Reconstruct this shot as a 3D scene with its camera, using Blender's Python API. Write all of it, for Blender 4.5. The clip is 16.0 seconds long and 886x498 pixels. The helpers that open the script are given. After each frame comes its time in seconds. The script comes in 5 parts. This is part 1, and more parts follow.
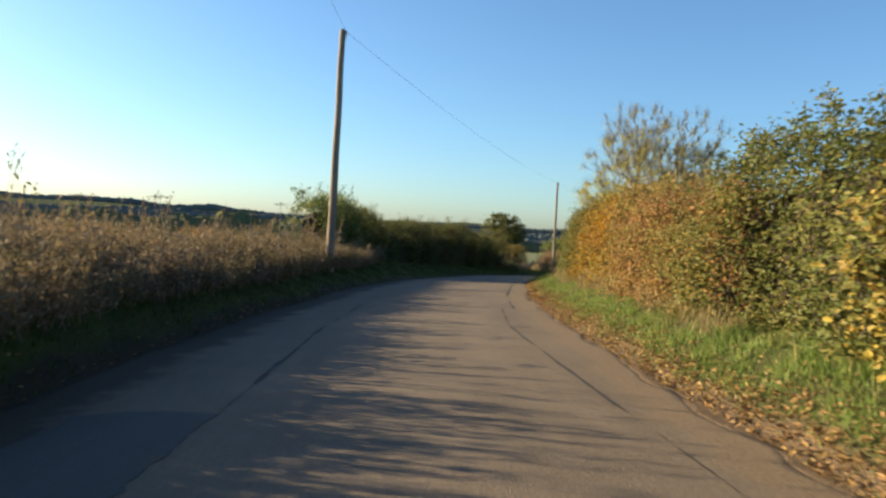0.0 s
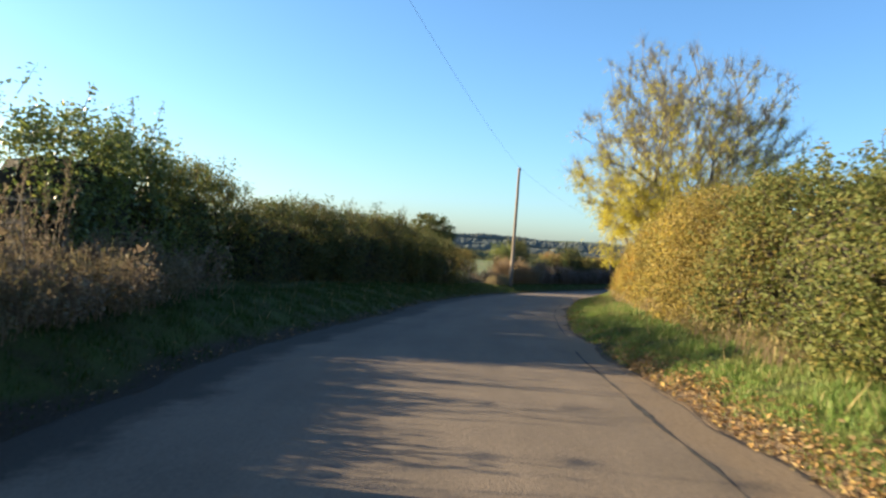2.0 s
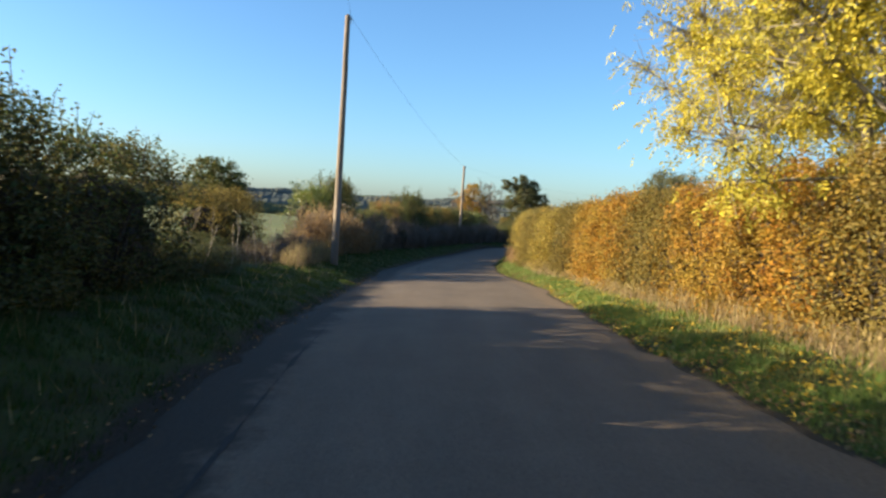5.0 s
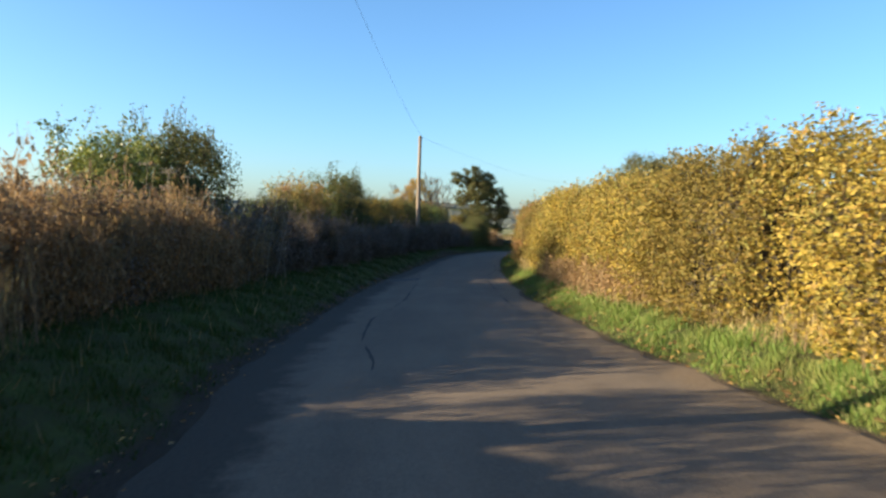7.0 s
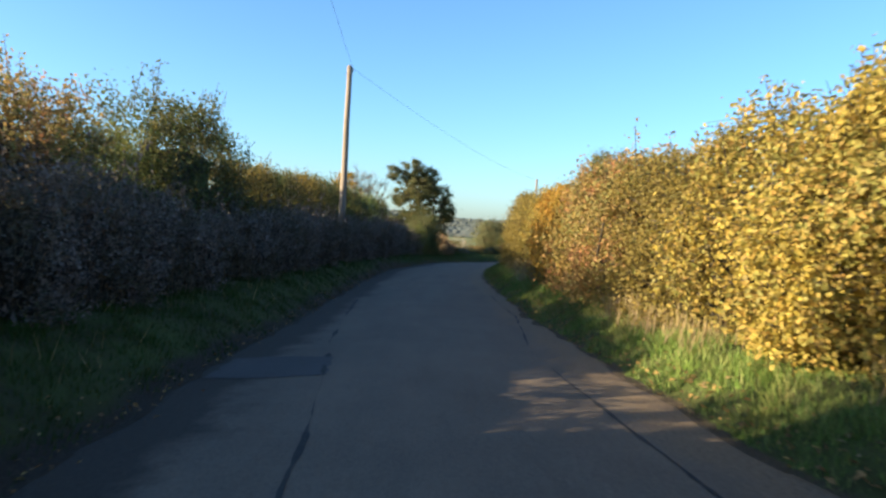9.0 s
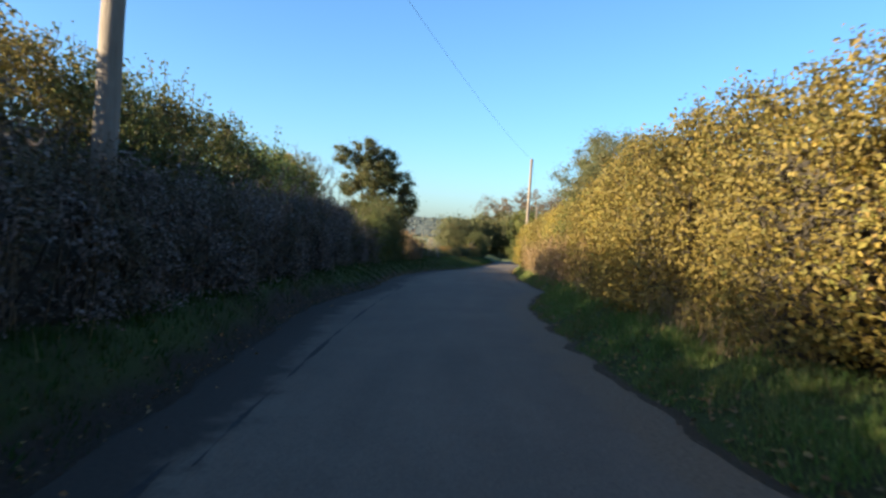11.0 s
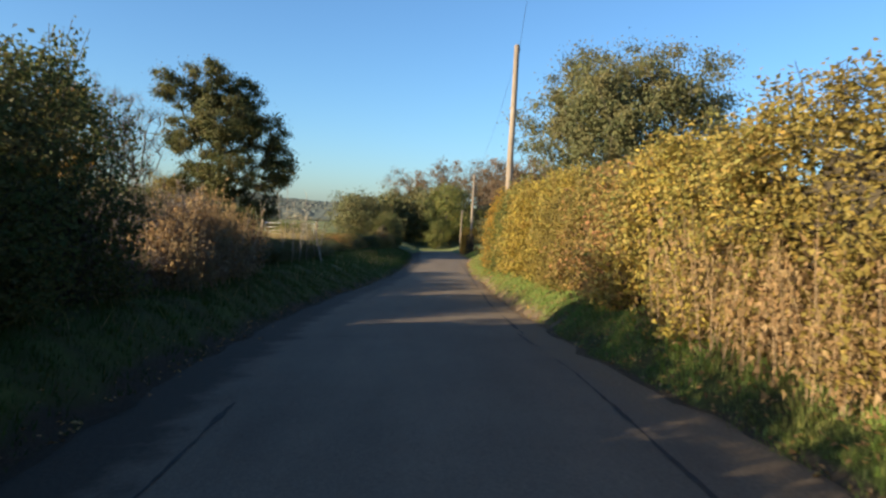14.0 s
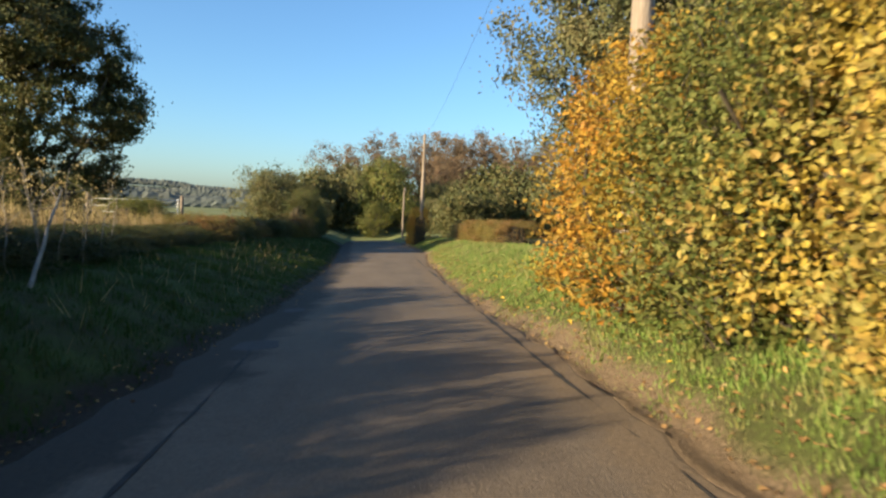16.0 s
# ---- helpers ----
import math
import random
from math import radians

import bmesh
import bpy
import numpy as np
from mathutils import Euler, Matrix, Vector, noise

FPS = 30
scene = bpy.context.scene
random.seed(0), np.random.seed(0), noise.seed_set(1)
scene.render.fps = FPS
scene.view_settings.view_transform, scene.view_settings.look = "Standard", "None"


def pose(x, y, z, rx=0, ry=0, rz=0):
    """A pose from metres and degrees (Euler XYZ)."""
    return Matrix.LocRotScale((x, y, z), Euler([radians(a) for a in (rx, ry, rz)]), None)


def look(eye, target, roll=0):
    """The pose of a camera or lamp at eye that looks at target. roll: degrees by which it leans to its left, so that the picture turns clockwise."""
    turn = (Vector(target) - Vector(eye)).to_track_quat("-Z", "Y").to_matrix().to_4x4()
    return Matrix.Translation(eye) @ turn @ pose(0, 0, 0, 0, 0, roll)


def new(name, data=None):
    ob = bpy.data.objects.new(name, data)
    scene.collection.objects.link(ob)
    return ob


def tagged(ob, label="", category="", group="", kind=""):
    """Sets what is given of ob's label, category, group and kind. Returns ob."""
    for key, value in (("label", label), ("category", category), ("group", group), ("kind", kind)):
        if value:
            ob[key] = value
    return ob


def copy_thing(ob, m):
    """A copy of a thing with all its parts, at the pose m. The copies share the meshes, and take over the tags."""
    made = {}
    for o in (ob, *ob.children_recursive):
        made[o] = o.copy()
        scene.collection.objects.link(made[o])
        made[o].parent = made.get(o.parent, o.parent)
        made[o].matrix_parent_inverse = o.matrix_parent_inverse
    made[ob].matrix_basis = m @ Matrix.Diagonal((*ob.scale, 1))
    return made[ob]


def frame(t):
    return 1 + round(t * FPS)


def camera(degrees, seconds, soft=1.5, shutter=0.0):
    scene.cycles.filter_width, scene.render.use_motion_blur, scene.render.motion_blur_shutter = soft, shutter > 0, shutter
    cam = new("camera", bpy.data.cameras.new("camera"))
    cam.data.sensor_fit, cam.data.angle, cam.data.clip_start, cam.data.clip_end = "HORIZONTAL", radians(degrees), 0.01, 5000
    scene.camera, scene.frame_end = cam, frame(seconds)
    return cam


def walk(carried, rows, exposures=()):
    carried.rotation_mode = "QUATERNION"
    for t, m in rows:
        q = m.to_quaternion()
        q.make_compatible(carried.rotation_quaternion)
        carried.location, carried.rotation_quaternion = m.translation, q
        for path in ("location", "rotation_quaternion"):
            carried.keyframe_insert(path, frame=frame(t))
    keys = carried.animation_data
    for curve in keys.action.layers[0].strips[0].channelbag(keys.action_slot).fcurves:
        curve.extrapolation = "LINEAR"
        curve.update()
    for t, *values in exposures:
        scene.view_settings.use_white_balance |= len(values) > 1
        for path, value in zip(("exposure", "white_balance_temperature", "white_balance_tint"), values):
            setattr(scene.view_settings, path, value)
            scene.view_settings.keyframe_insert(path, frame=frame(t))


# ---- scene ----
# ---- the camera ----
cam = camera(62.77, 16.0, soft=2.5, shutter=0.12)
PATH = [
    (0, (6.07, 0.07, -0.83), (5.30, 10.04, -1.09), 3.41),
    (0.5, (5.42, 5.07, -0.94), (5.20, 15.06, -1.23), 3.14),
    (1, (4.92, 9.64, -1.04), (5.14, 19.64, -1.36), 2.67),
    (1.5, (4.64, 14.23, -1.12), (5.05, 24.22, -1.41), 3.45),
    (2, (4.42, 18.65, -1.21), (4.75, 28.64, -1.35), 4.56),
    (2.5, (4.31, 23.12, -1.28), (4.84, 33.11, -1.41), 4.22),
    (3, (4.36, 27.74, -1.36), (5.47, 37.68, -1.64), 5.52),
    (3.5, (4.70, 32.64, -1.49), (6.54, 42.45, -1.95), 5.26),
    (4, (5.37, 37.32, -1.65), (7.79, 47.00, -2.20), 5.05),
    (4.5, (6.20, 41.90, -1.85), (8.97, 51.49, -2.46), 4.80),
    (5, (7.29, 46.78, -2.07), (10.30, 56.30, -2.63), 3.93),
    (5.6, (8.66, 52.84, -2.33), (11.97, 62.26, -2.89), 3.09),
    (6.2, (10.38, 59.29, -2.62), (13.91, 68.63, -3.14), 2.20),
    (6.8, (12.27, 65.57, -2.90), (16.02, 74.83, -3.37), 1.68),
    (7.5, (14.49, 71.93, -3.19), (18.54, 81.07, -3.59), 2.11),
    (8, (15.95, 75.85, -3.36), (20.26, 84.87, -3.65), 2.98),
    (8.5, (17.57, 79.90, -3.53), (22.10, 88.81, -3.83), 3.79),
    (9, (19.57, 84.67, -3.70), (24.27, 93.50, -4.02), 3.24),
    (9.5, (21.43, 88.94, -3.84), (26.23, 97.71, -4.23), 3.20),
    (10, (23.34, 93.13, -3.98), (28.32, 101.79, -4.34), 3.55),
    (10.6, (25.86, 98.25, -4.09), (31.01, 106.82, -4.43), 3.81),
    (11.2, (28.83, 103.45, -4.12), (34.15, 111.91, -4.39), 4.09),
    (11.8, (32.08, 108.68, -4.15), (37.60, 117.01, -4.37), 4.17),
    (12.5, (36.06, 114.76, -4.27), (41.86, 122.91, -4.55), 3.75),
    (13, (38.79, 119.01, -4.41), (44.77, 127.02, -4.77), 3.24),
    (13.5, (41.77, 123.41, -4.55), (48.00, 131.22, -5.04), 2.62),
    (14, (44.03, 126.75, -4.70), (50.36, 134.47, -5.13), 3.21),
    (14.5, (45.99, 129.62, -4.85), (52.36, 137.32, -5.20), 2.81),
    (15, (48.84, 133.57, -5.02), (55.48, 141.03, -5.51), 2.96),
    (15.5, (52.21, 137.73, -5.25), (59.30, 144.75, -5.95), 2.34),
    (16, (55.20, 141.20, -5.48), (62.22, 148.29, -6.03), 2.63),
]
LIGHT = [  # seconds, stops, kelvin
    (0.0, 1.27, 7200), (1.0, 1.5, 7200), (2.0, 1.6, 6750), (3.0, 1.5, 6650), (4.0, 1.58, 6750), (4.5, 1.55, 6800), (5.0, 1.4, 6600), (7.5, 1.62, 6700), (8.0, 1.75, 6700), (9.0, 1.7, 6600),
    (9.5, 1.6, 6400), (10.0, 1.55, 6350), (12.5, 1.67, 6600), (13.5, 1.42, 6700), (14.0, 1.2, 6700), (14.5, 1.34, 7100), (15.5, 1.36, 7100), (16.0, 1.33, 6950),
]
walk(cam, [(t, look(eye, target, roll)) for t, eye, target, roll in PATH], [(t, stops, kelvin, 5) for t, stops, kelvin in LIGHT])

# ---- sky and sun ----
SUN_AZIMUTH, SUN_HEIGHT = 283.0, 14.2  # degrees clockwise from +y, and above the horizon
world = bpy.data.worlds.new("sky")
scene.world = world
world.use_nodes = True
sky = world.node_tree.nodes.new("ShaderNodeTexSky")
sky.sky_type, sky.sun_disc = "NISHITA", False
sky.sun_elevation, sky.sun_rotation = radians(SUN_HEIGHT), radians(SUN_AZIMUTH)
sky.altitude, sky.air_density, sky.dust_density, sky.ozone_density = 60, 0.97, 0.88, 5.4
back = world.node_tree.nodes["Background"]
back.inputs["Strength"].default_value = 0.111
world.node_tree.links.new(sky.outputs["Color"], back.inputs["Color"])
sun = new("sun", bpy.data.lights.new("sun", "SUN"))
sun.data.energy, sun.data.angle, sun.data.color = 6.7, radians(0.55), (1.0, 0.82, 0.58)
a, e = radians(SUN_AZIMUTH), radians(SUN_HEIGHT)
toward = Vector((math.sin(a) * math.cos(e), math.cos(a) * math.cos(e), math.sin(e)))
sun.matrix_world = look(toward * 100, (0, 0, 0))


# ---- small helpers ----
def np_mesh(name, verts, faces, mats=(), smooth=False, slots=None):
    """A mesh from arrays; faces all have the same number of corners."""
    me = bpy.data.meshes.new(name)
    verts, faces = np.asarray(verts, np.float32), np.asarray(faces, np.int32)
    n, k = faces.shape
    me.vertices.add(len(verts))
    me.vertices.foreach_set("co", verts.ravel())
    me.loops.add(n * k)
    me.loops.foreach_set("vertex_index", faces.ravel())
    me.polygons.add(n)
    me.polygons.foreach_set("loop_start", np.arange(0, n * k, k, dtype=np.int32))
    me.polygons.foreach_set("loop_total", np.full(n, k, np.int32))
    for m in mats:
        me.materials.append(m)
    if slots is not None:
        me.polygons.foreach_set("material_index", np.asarray(slots, np.int32))
    me.polygons.foreach_set("use_smooth", np.full(n, smooth, bool))
    me.update(calc_edges=True)
    return me


def part(name, data, parent, label="", kind=""):
    """Links a mesh as one part under a thing or a part."""
    ob = new(name, data)
    ob.parent = parent
    return tagged(ob, label=label, kind=kind)


def empty(name, m):
    ob = new(name)
    ob.empty_display_size = 0.3
    ob.matrix_world = m
    return ob


def unit(v):
    return v / np.maximum(np.linalg.norm(v, axis=-1, keepdims=True), 1e-9)


def tubes(segs, sides=6):
    """Tapered tubes, one for each row of p0, p1, r0, r1."""
    segs = np.asarray(segs, float).reshape(-1, 8)
    p0, p1, r0, r1 = segs[:, :3], segs[:, 3:6], segs[:, 6], segs[:, 7]
    d = unit(p1 - p0)
    ref = np.where(np.abs(d[:, 2:3]) > 0.9, [[1.0, 0, 0]], [[0, 0, 1.0]])
    u = unit(np.cross(d, ref))
    v = np.cross(d, u)
    ang = np.arange(sides) * 2 * math.pi / sides
    ring = np.cos(ang)[None, :, None] * u[:, None] + np.sin(ang)[None, :, None] * v[:, None]
    verts = np.concatenate([p0[:, None] + ring * r0[:, None, None], p1[:, None] + ring * r1[:, None, None]], 1)
    n, k = len(segs), np.arange(sides)
    quad = np.stack([k, (k + 1) % sides, (k + 1) % sides + sides, k + sides], 1)
    faces = (np.arange(n) * 2 * sides)[:, None, None] + quad[None]
    return verts.reshape(-1, 3), faces.reshape(-1, 4)


def leaves(rng, at, out, size, tilt=0.8, droop=0.25, narrow=0.62):
    """Folded four-cornered leaves at the given places, facing roughly outwards."""
    n = len(at)
    normal = unit(out + rng.normal(0, tilt, (n, 3)))
    along = unit(np.cross(normal, rng.normal(0, 1, (n, 3))) + [0, 0, -droop])
    along = unit(along - normal * (along * normal).sum(1, keepdims=True))
    across = np.cross(normal, along)
    size = (size * rng.uniform(0.6, 1.3, n))[:, None]
    fold = normal * size * rng.uniform(0.02, 0.22, (n, 1))
    verts = np.stack([at - along * size * 0.5, at + across * size * narrow * 0.5 + fold - along * size * 0.08,
                      at + along * size * 0.5 - normal * size * rng.uniform(0, 0.2, (n, 1)), at - across * size * narrow * 0.5 + fold - along * size * 0.08], 1)
    return verts.reshape(-1, 3), np.arange(4 * n).reshape(-1, 4)


def scraps(rng, at, size, thin=0.36):
    """Three-cornered scraps of dead leaf and fluff at the given places."""
    n = len(at)
    d = rng.normal(0, 1, (n, 3, 3)) * [thin, thin, 0.9 - thin] * (size * rng.uniform(0.6, 1.3, n))[:, None, None]
    return (at[:, None] + d).reshape(-1, 3), np.arange(3 * n).reshape(-1, 3)


def broad_leaves(rng, at, out, size, tilt=0.8, droop=0.25, wide=0.82):
    """Roundish pointed leaves of two halves, folded along the rib."""
    n = len(at)
    normal = unit(out + rng.normal(0, tilt, (n, 3)))
    along = unit(np.cross(normal, rng.normal(0, 1, (n, 3))) + [0, 0, -droop])
    along = unit(along - normal * (along * normal).sum(1, keepdims=True))
    across = np.cross(normal, along) * wide
    size = (size * rng.uniform(0.55, 1.25, n))[:, None]
    fold = normal * rng.uniform(0.05, 0.2, (n, 1))
    curl = normal * rng.uniform(0.0, 0.25, (n, 1))
    shape = [-along * 0.5, across * 0.44 - along * 0.2 + fold, across * 0.34 + along * 0.22 + fold - curl * 0.4, along * 0.5 - curl, -across * 0.34 + along * 0.22 + fold - curl * 0.4, -across * 0.44 - along * 0.2 + fold]
    verts = np.stack([at + size * part_ for part_ in shape], 1).reshape(-1, 3)
    start = np.arange(n)[:, None] * 6
    return verts, np.concatenate([start + [0, 1, 2, 3], start + [0, 3, 4, 5]], 1).reshape(-1, 4)


def pipe(points, radii, sides=10):
    """One continuous round pipe through the points, closed at both ends."""
    points, radii = np.asarray(points, float), np.asarray(radii, float)
    d = unit(np.gradient(points, axis=0))
    ref = np.where(np.abs(d[:, 2:3]) > 0.9, [[1.0, 0, 0]], [[0, 0, 1.0]])
    u = unit(np.cross(d, ref))
    v = np.cross(d, u)
    ang = np.arange(sides) * 2 * math.pi / sides
    ring = np.cos(ang)[None, :, None] * u[:, None] + np.sin(ang)[None, :, None] * v[:, None]
    verts = (points[:, None] + ring * radii[:, None, None]).reshape(-1, 3)
    n, k = len(points), np.arange(sides)
    quad = np.stack([k, (k + 1) % sides, (k + 1) % sides + sides, k + sides], 1)
    faces = ((np.arange(n - 1) * sides)[:, None, None] + quad[None]).reshape(-1, 4)
    ends = np.stack([points[0], points[-1]])
    a_, b_ = len(verts), len(verts) + 1
    caps0 = np.stack([np.full(sides // 2, a_), k[1::2], k[0::2], (k[0::2] - 1) % sides], 1)
    o = (n - 1) * sides
    caps1 = np.stack([np.full(sides // 2, b_), o + (k[0::2] - 1) % sides, o + k[0::2], o + k[1::2]], 1)
    return np.concatenate([verts, ends]), np.concatenate([faces, caps0, caps1])


def joined(*pairs):
    """Several pairs of vertices and four-cornered faces as one."""
    verts, faces, start = [], [], 0
    for v, f in pairs:
        verts.append(v)
        faces.append(f + start)
        start += len(v)
    return np.concatenate(verts), np.concatenate(faces)


# ---- the lane: a curve, from which all places are told as (along, aside, above) ----
ROAD = [
    (8.02, -14.80, -1.92), (6.85, -5.88, -2.11), (5.68, 3.05, -2.30), (4.78, 12.00, -2.48),
    (4.36, 20.99, -2.64), (4.52, 29.98, -2.82), (5.66, 38.90, -3.12), (7.50, 47.71, -3.51),
    (9.62, 56.45, -3.90), (12.14, 65.09, -4.28), (15.11, 73.59, -4.66), (18.43, 81.95, -5.00),
    (22.01, 90.21, -5.28), (25.93, 98.31, -5.48), (30.47, 106.08, -5.54), (35.33, 113.65, -5.65),
    (40.26, 121.18, -5.88), (45.32, 128.62, -6.19), (50.69, 135.84, -6.55), (56.42, 142.77, -6.93),
    (61.96, 149.87, -7.20), (67.49, 156.97, -7.46), (73.02, 164.07, -7.73), (78.55, 171.17, -7.99),
    (84.09, 178.27, -8.25), (89.62, 185.37, -8.52), (95.15, 192.47, -8.78), (100.68, 199.56, -9.05),
]

EDGES = [  # along, left edge, right edge of the tarmac
    (-60, -3.4, 2.6), (6, -3.36, 2.6), (14, -3.3, 2.55), (20, -2.95, 2.5), (26, -2.65, 2.65), (30, -2.2, 2.7), (33, -1.75, 2.6), (37, -1.5, 2.8),
    (42, -1.65, 3.0), (48, -1.7, 3.15), (56, -1.75, 3.3), (62, -1.6, 3.6), (68, -1.5, 3.8), (78, -2.05, 2.85), (86, -2.05, 2.6), (94, -2.05, 2.55),
    (102, -1.8, 2.4), (108, -2.0, 2.1), (114, -2.3, 1.75), (120, -2.6, 1.6), (126, -2.1, 2.6), (134, -2.4, 2.45), (141, -2.3, 2.65), (149, -2.45, 2.35),
    (156, -2.3, 2.1), (161, -1.8, 2.2), (167, -1.35, 2.1), (180, -0.9, 2.6), (190, -0.95, 3.4), (260, -1.3, 3.8),
]
FEET = [  # along, foot of the left hedge and its height, foot of the right hedge and its height
    (-60, -4.2, 0.4, 3.9, 0.6), (13, -4.2, 0.35, 3.75, 0.6), (22, -4.3, 0.4, 3.9, 0.55), (28, -4.2, 0.35, 4.3, 0.5), (33, -4.0, 0.3, 4.6, 0.45),
    (40, -3.9, 0.3, 5.0, 0.45), (50, -3.8, 0.25, 5.4, 0.35), (60, -3.7, 0.25, 5.5, 0.35), (70, -4.2, 0.3, 5.1, 0.35), (79, -4.6, 0.35, 4.0, 0.45),
    (90, -4.0, 0.35, 3.7, 0.5), (100, -3.3, 0.35, 3.5, 0.5), (108, -3.0, 0.35, 3.1, 0.5), (118, -3.0, 0.35, 2.8, 0.5), (126, -3.2, 0.35, 3.3, 0.5),
    (134, -3.3, 0.35, 3.6, 0.45), (142, -3.45, 0.35, 3.4, 0.5), (150, -4.2, 0.5, 3.25, 0.6), (156, -4.4, 0.55, 3.15, 0.7), (161, -4.3, 0.6, 3.0, 0.7), (163, -4.3, 0.6, 3.2, 0.75), (170, -4.6, 0.6, 5.0, 0.9), (190, -4.8, 0.6, 5.6, 0.9), (200, -2.9, 0.5, 5.6, 0.8), (260, -3.0, 0.6, 5.5, 0.6),
]
CROSSFALL = 0.05  # the tarmac falls to the left
_k = np.array(ROAD)
_k = np.concatenate([[_k[0] - (_k[1] - _k[0]) * 5], _k, [_k[-1] + (_k[-1] - _k[-2]) * 3]])
_along = np.r_[0, np.cumsum(np.linalg.norm(np.diff(_k[:, :2], axis=0), axis=1))]
LINE_S = np.arange(0, _along[-1], 0.5)
LINE = np.stack([np.interp(LINE_S, _along, _k[:, i]) for i in range(3)], 1)
for _ in range(60):
    LINE[1:-1] = (LINE[:-2] + 2 * LINE[1:-1] + LINE[2:]) / 4
LINE_S = np.r_[0, np.cumsum(np.linalg.norm(np.diff(LINE[:, :2], axis=0), axis=1))]
LINE_S -= LINE_S[np.argmin(np.linalg.norm(LINE[:, :2] - np.array(PATH[0][1][:2]), axis=1))]
AHEAD = unit(np.gradient(LINE[:, :2], axis=0))
ASIDE = np.stack([AHEAD[:, 1], -AHEAD[:, 0]], 1)
EDGE, FOOT = np.array(EDGES), np.array(FEET)


def lane(s):
    """Place, heading and right-hand way of the lane at s."""
    s = np.asarray(s, float)
    p = np.stack([np.interp(s, LINE_S, LINE[:, i]) for i in range(3)], -1)
    d = np.stack([np.interp(s, LINE_S, AHEAD[:, i]) for i in range(2)], -1)
    return p, unit(d), np.stack([unit(d)[..., 1], -unit(d)[..., 0]], -1)


def edges(s):
    return np.interp(s, EDGE[:, 0], EDGE[:, 1]), np.interp(s, EDGE[:, 0], EDGE[:, 2])


def wob(x, y, seed=0.0):
    """A smooth, cheap unevenness between about -1 and 1."""
    return (np.sin(x * 1.0 + seed) * np.cos(y * 1.3 - seed * 2) + 0.6 * np.sin(x * 2.3 - y * 1.7 + seed * 3) + 0.35 * np.sin(x * 4.9 + y * 4.1 + seed)) / 1.6


def nearest(x, y):
    """(along, aside) of places in the plan."""
    x, y = np.ravel(x), np.ravel(y)
    best, where = np.full(len(x), 1e18), np.zeros(len(x), int)
    for i in range(0, len(LINE), 3):
        d = (x - LINE[i, 0]) ** 2 + (y - LINE[i, 1]) ** 2
        m = d < best
        best[m], where[m] = d[m], i
    dx, dy = x - LINE[where, 0], y - LINE[where, 1]
    return LINE_S[where] + dx * AHEAD[where, 0] + dy * AHEAD[where, 1], dx * ASIDE[where, 0] + dy * ASIDE[where, 1]


def feet(s):
    return [np.interp(s, FOOT[:, 0], FOOT[:, i]) for i in (1, 2, 3, 4)]


def bank(s, aside):
    """Height of the ground over the lane's line."""
    le, re = edges(s)
    lf, lh, rf, rh = feet(s)
    left = aside < 0
    edge = np.where(left, le, re)
    off = np.where(left, le - aside, aside - re)  # metres beyond the edge of the tarmac
    wide, high = np.where(left, le - lf, rf - re), np.where(left, lh, rh)
    f = np.clip((off - 0.12) / np.maximum(wide - 0.12, 0.3), 0, 1)
    start = CROSSFALL * edge - 0.02
    up = start + (high - start) * (1 - (1 - f) ** 1.6)
    up = up + 0.2 * np.clip((off - wide) / 4, 0, 1)
    up = np.where(off < 0.12, CROSSFALL * np.where(off < 0, aside, edge) - np.interp(off, [-0.3, -0.05, 0.12], [0.14, 0.07, 0.02]), up)
    lump = wob(s * 0.9, aside * 1.4, 1.0) * 0.05 + wob(s * 2.7, aside * 3.1, 4.0) * 0.025
    return up + np.where(off > 0.12, lump * np.clip(off * 1.5, 0, 1), 0)


def ground_z(x, y):
    s, aside = nearest(x, y)
    p, _, _ = lane(s)
    near = p[:, 2] + bank(s, aside)
    r = np.hypot(np.ravel(x) - 45, np.ravel(y) - 100)
    far = np.interp(r, [0, 120, 260, 500, 900, 1500, 2600, 4500], [-5, -6.5, -9.0, -9, -3, 8, 22, 34])
    far = far + wob(np.ravel(x) / 190, np.ravel(y) / 210, 2.0) * np.interp(r, [150, 700, 1500], [0.3, 4, 9])
    w = np.clip((np.maximum(np.abs(aside), 0) - 45) / 110, 0, 1)
    w = np.maximum(w, np.clip((s - 215) / 70, 0, 1))
    w = w * w * (3 - 2 * w)
    return near * (1 - w) + far * w


def spot(s, aside, above=0.0):
    """The place on the ground at (along, aside), and higher by above."""
    p, _, r = lane(float(s))
    x, y = p[0] + r[0] * aside, p[1] + r[1] * aside
    return Vector((x, y, float(ground_z([x], [y])[0]) + above))


def spots(s, aside):
    p, _, r = lane(s)
    x, y = p[:, 0] + r[:, 0] * aside, p[:, 1] + r[:, 1] * aside
    return np.stack([x, y, p[:, 2] + bank(s, aside)], 1)


def heading(s):
    """Turn about z, in degrees, of a thing whose x runs along the lane."""
    _, d, _ = lane(float(s))
    return math.degrees(math.atan2(d[1], d[0]))


# ---- materials ----
def node_mat(name):
    m = bpy.data.materials.new(name)
    m.use_nodes = True
    t = m.node_tree
    return m, t, t.nodes["Principled BSDF"], t.links


def add(t, kind, **values):
    n = t.nodes.new(kind)
    for key, v in values.items():
        n.inputs[key].default_value = v
    return n


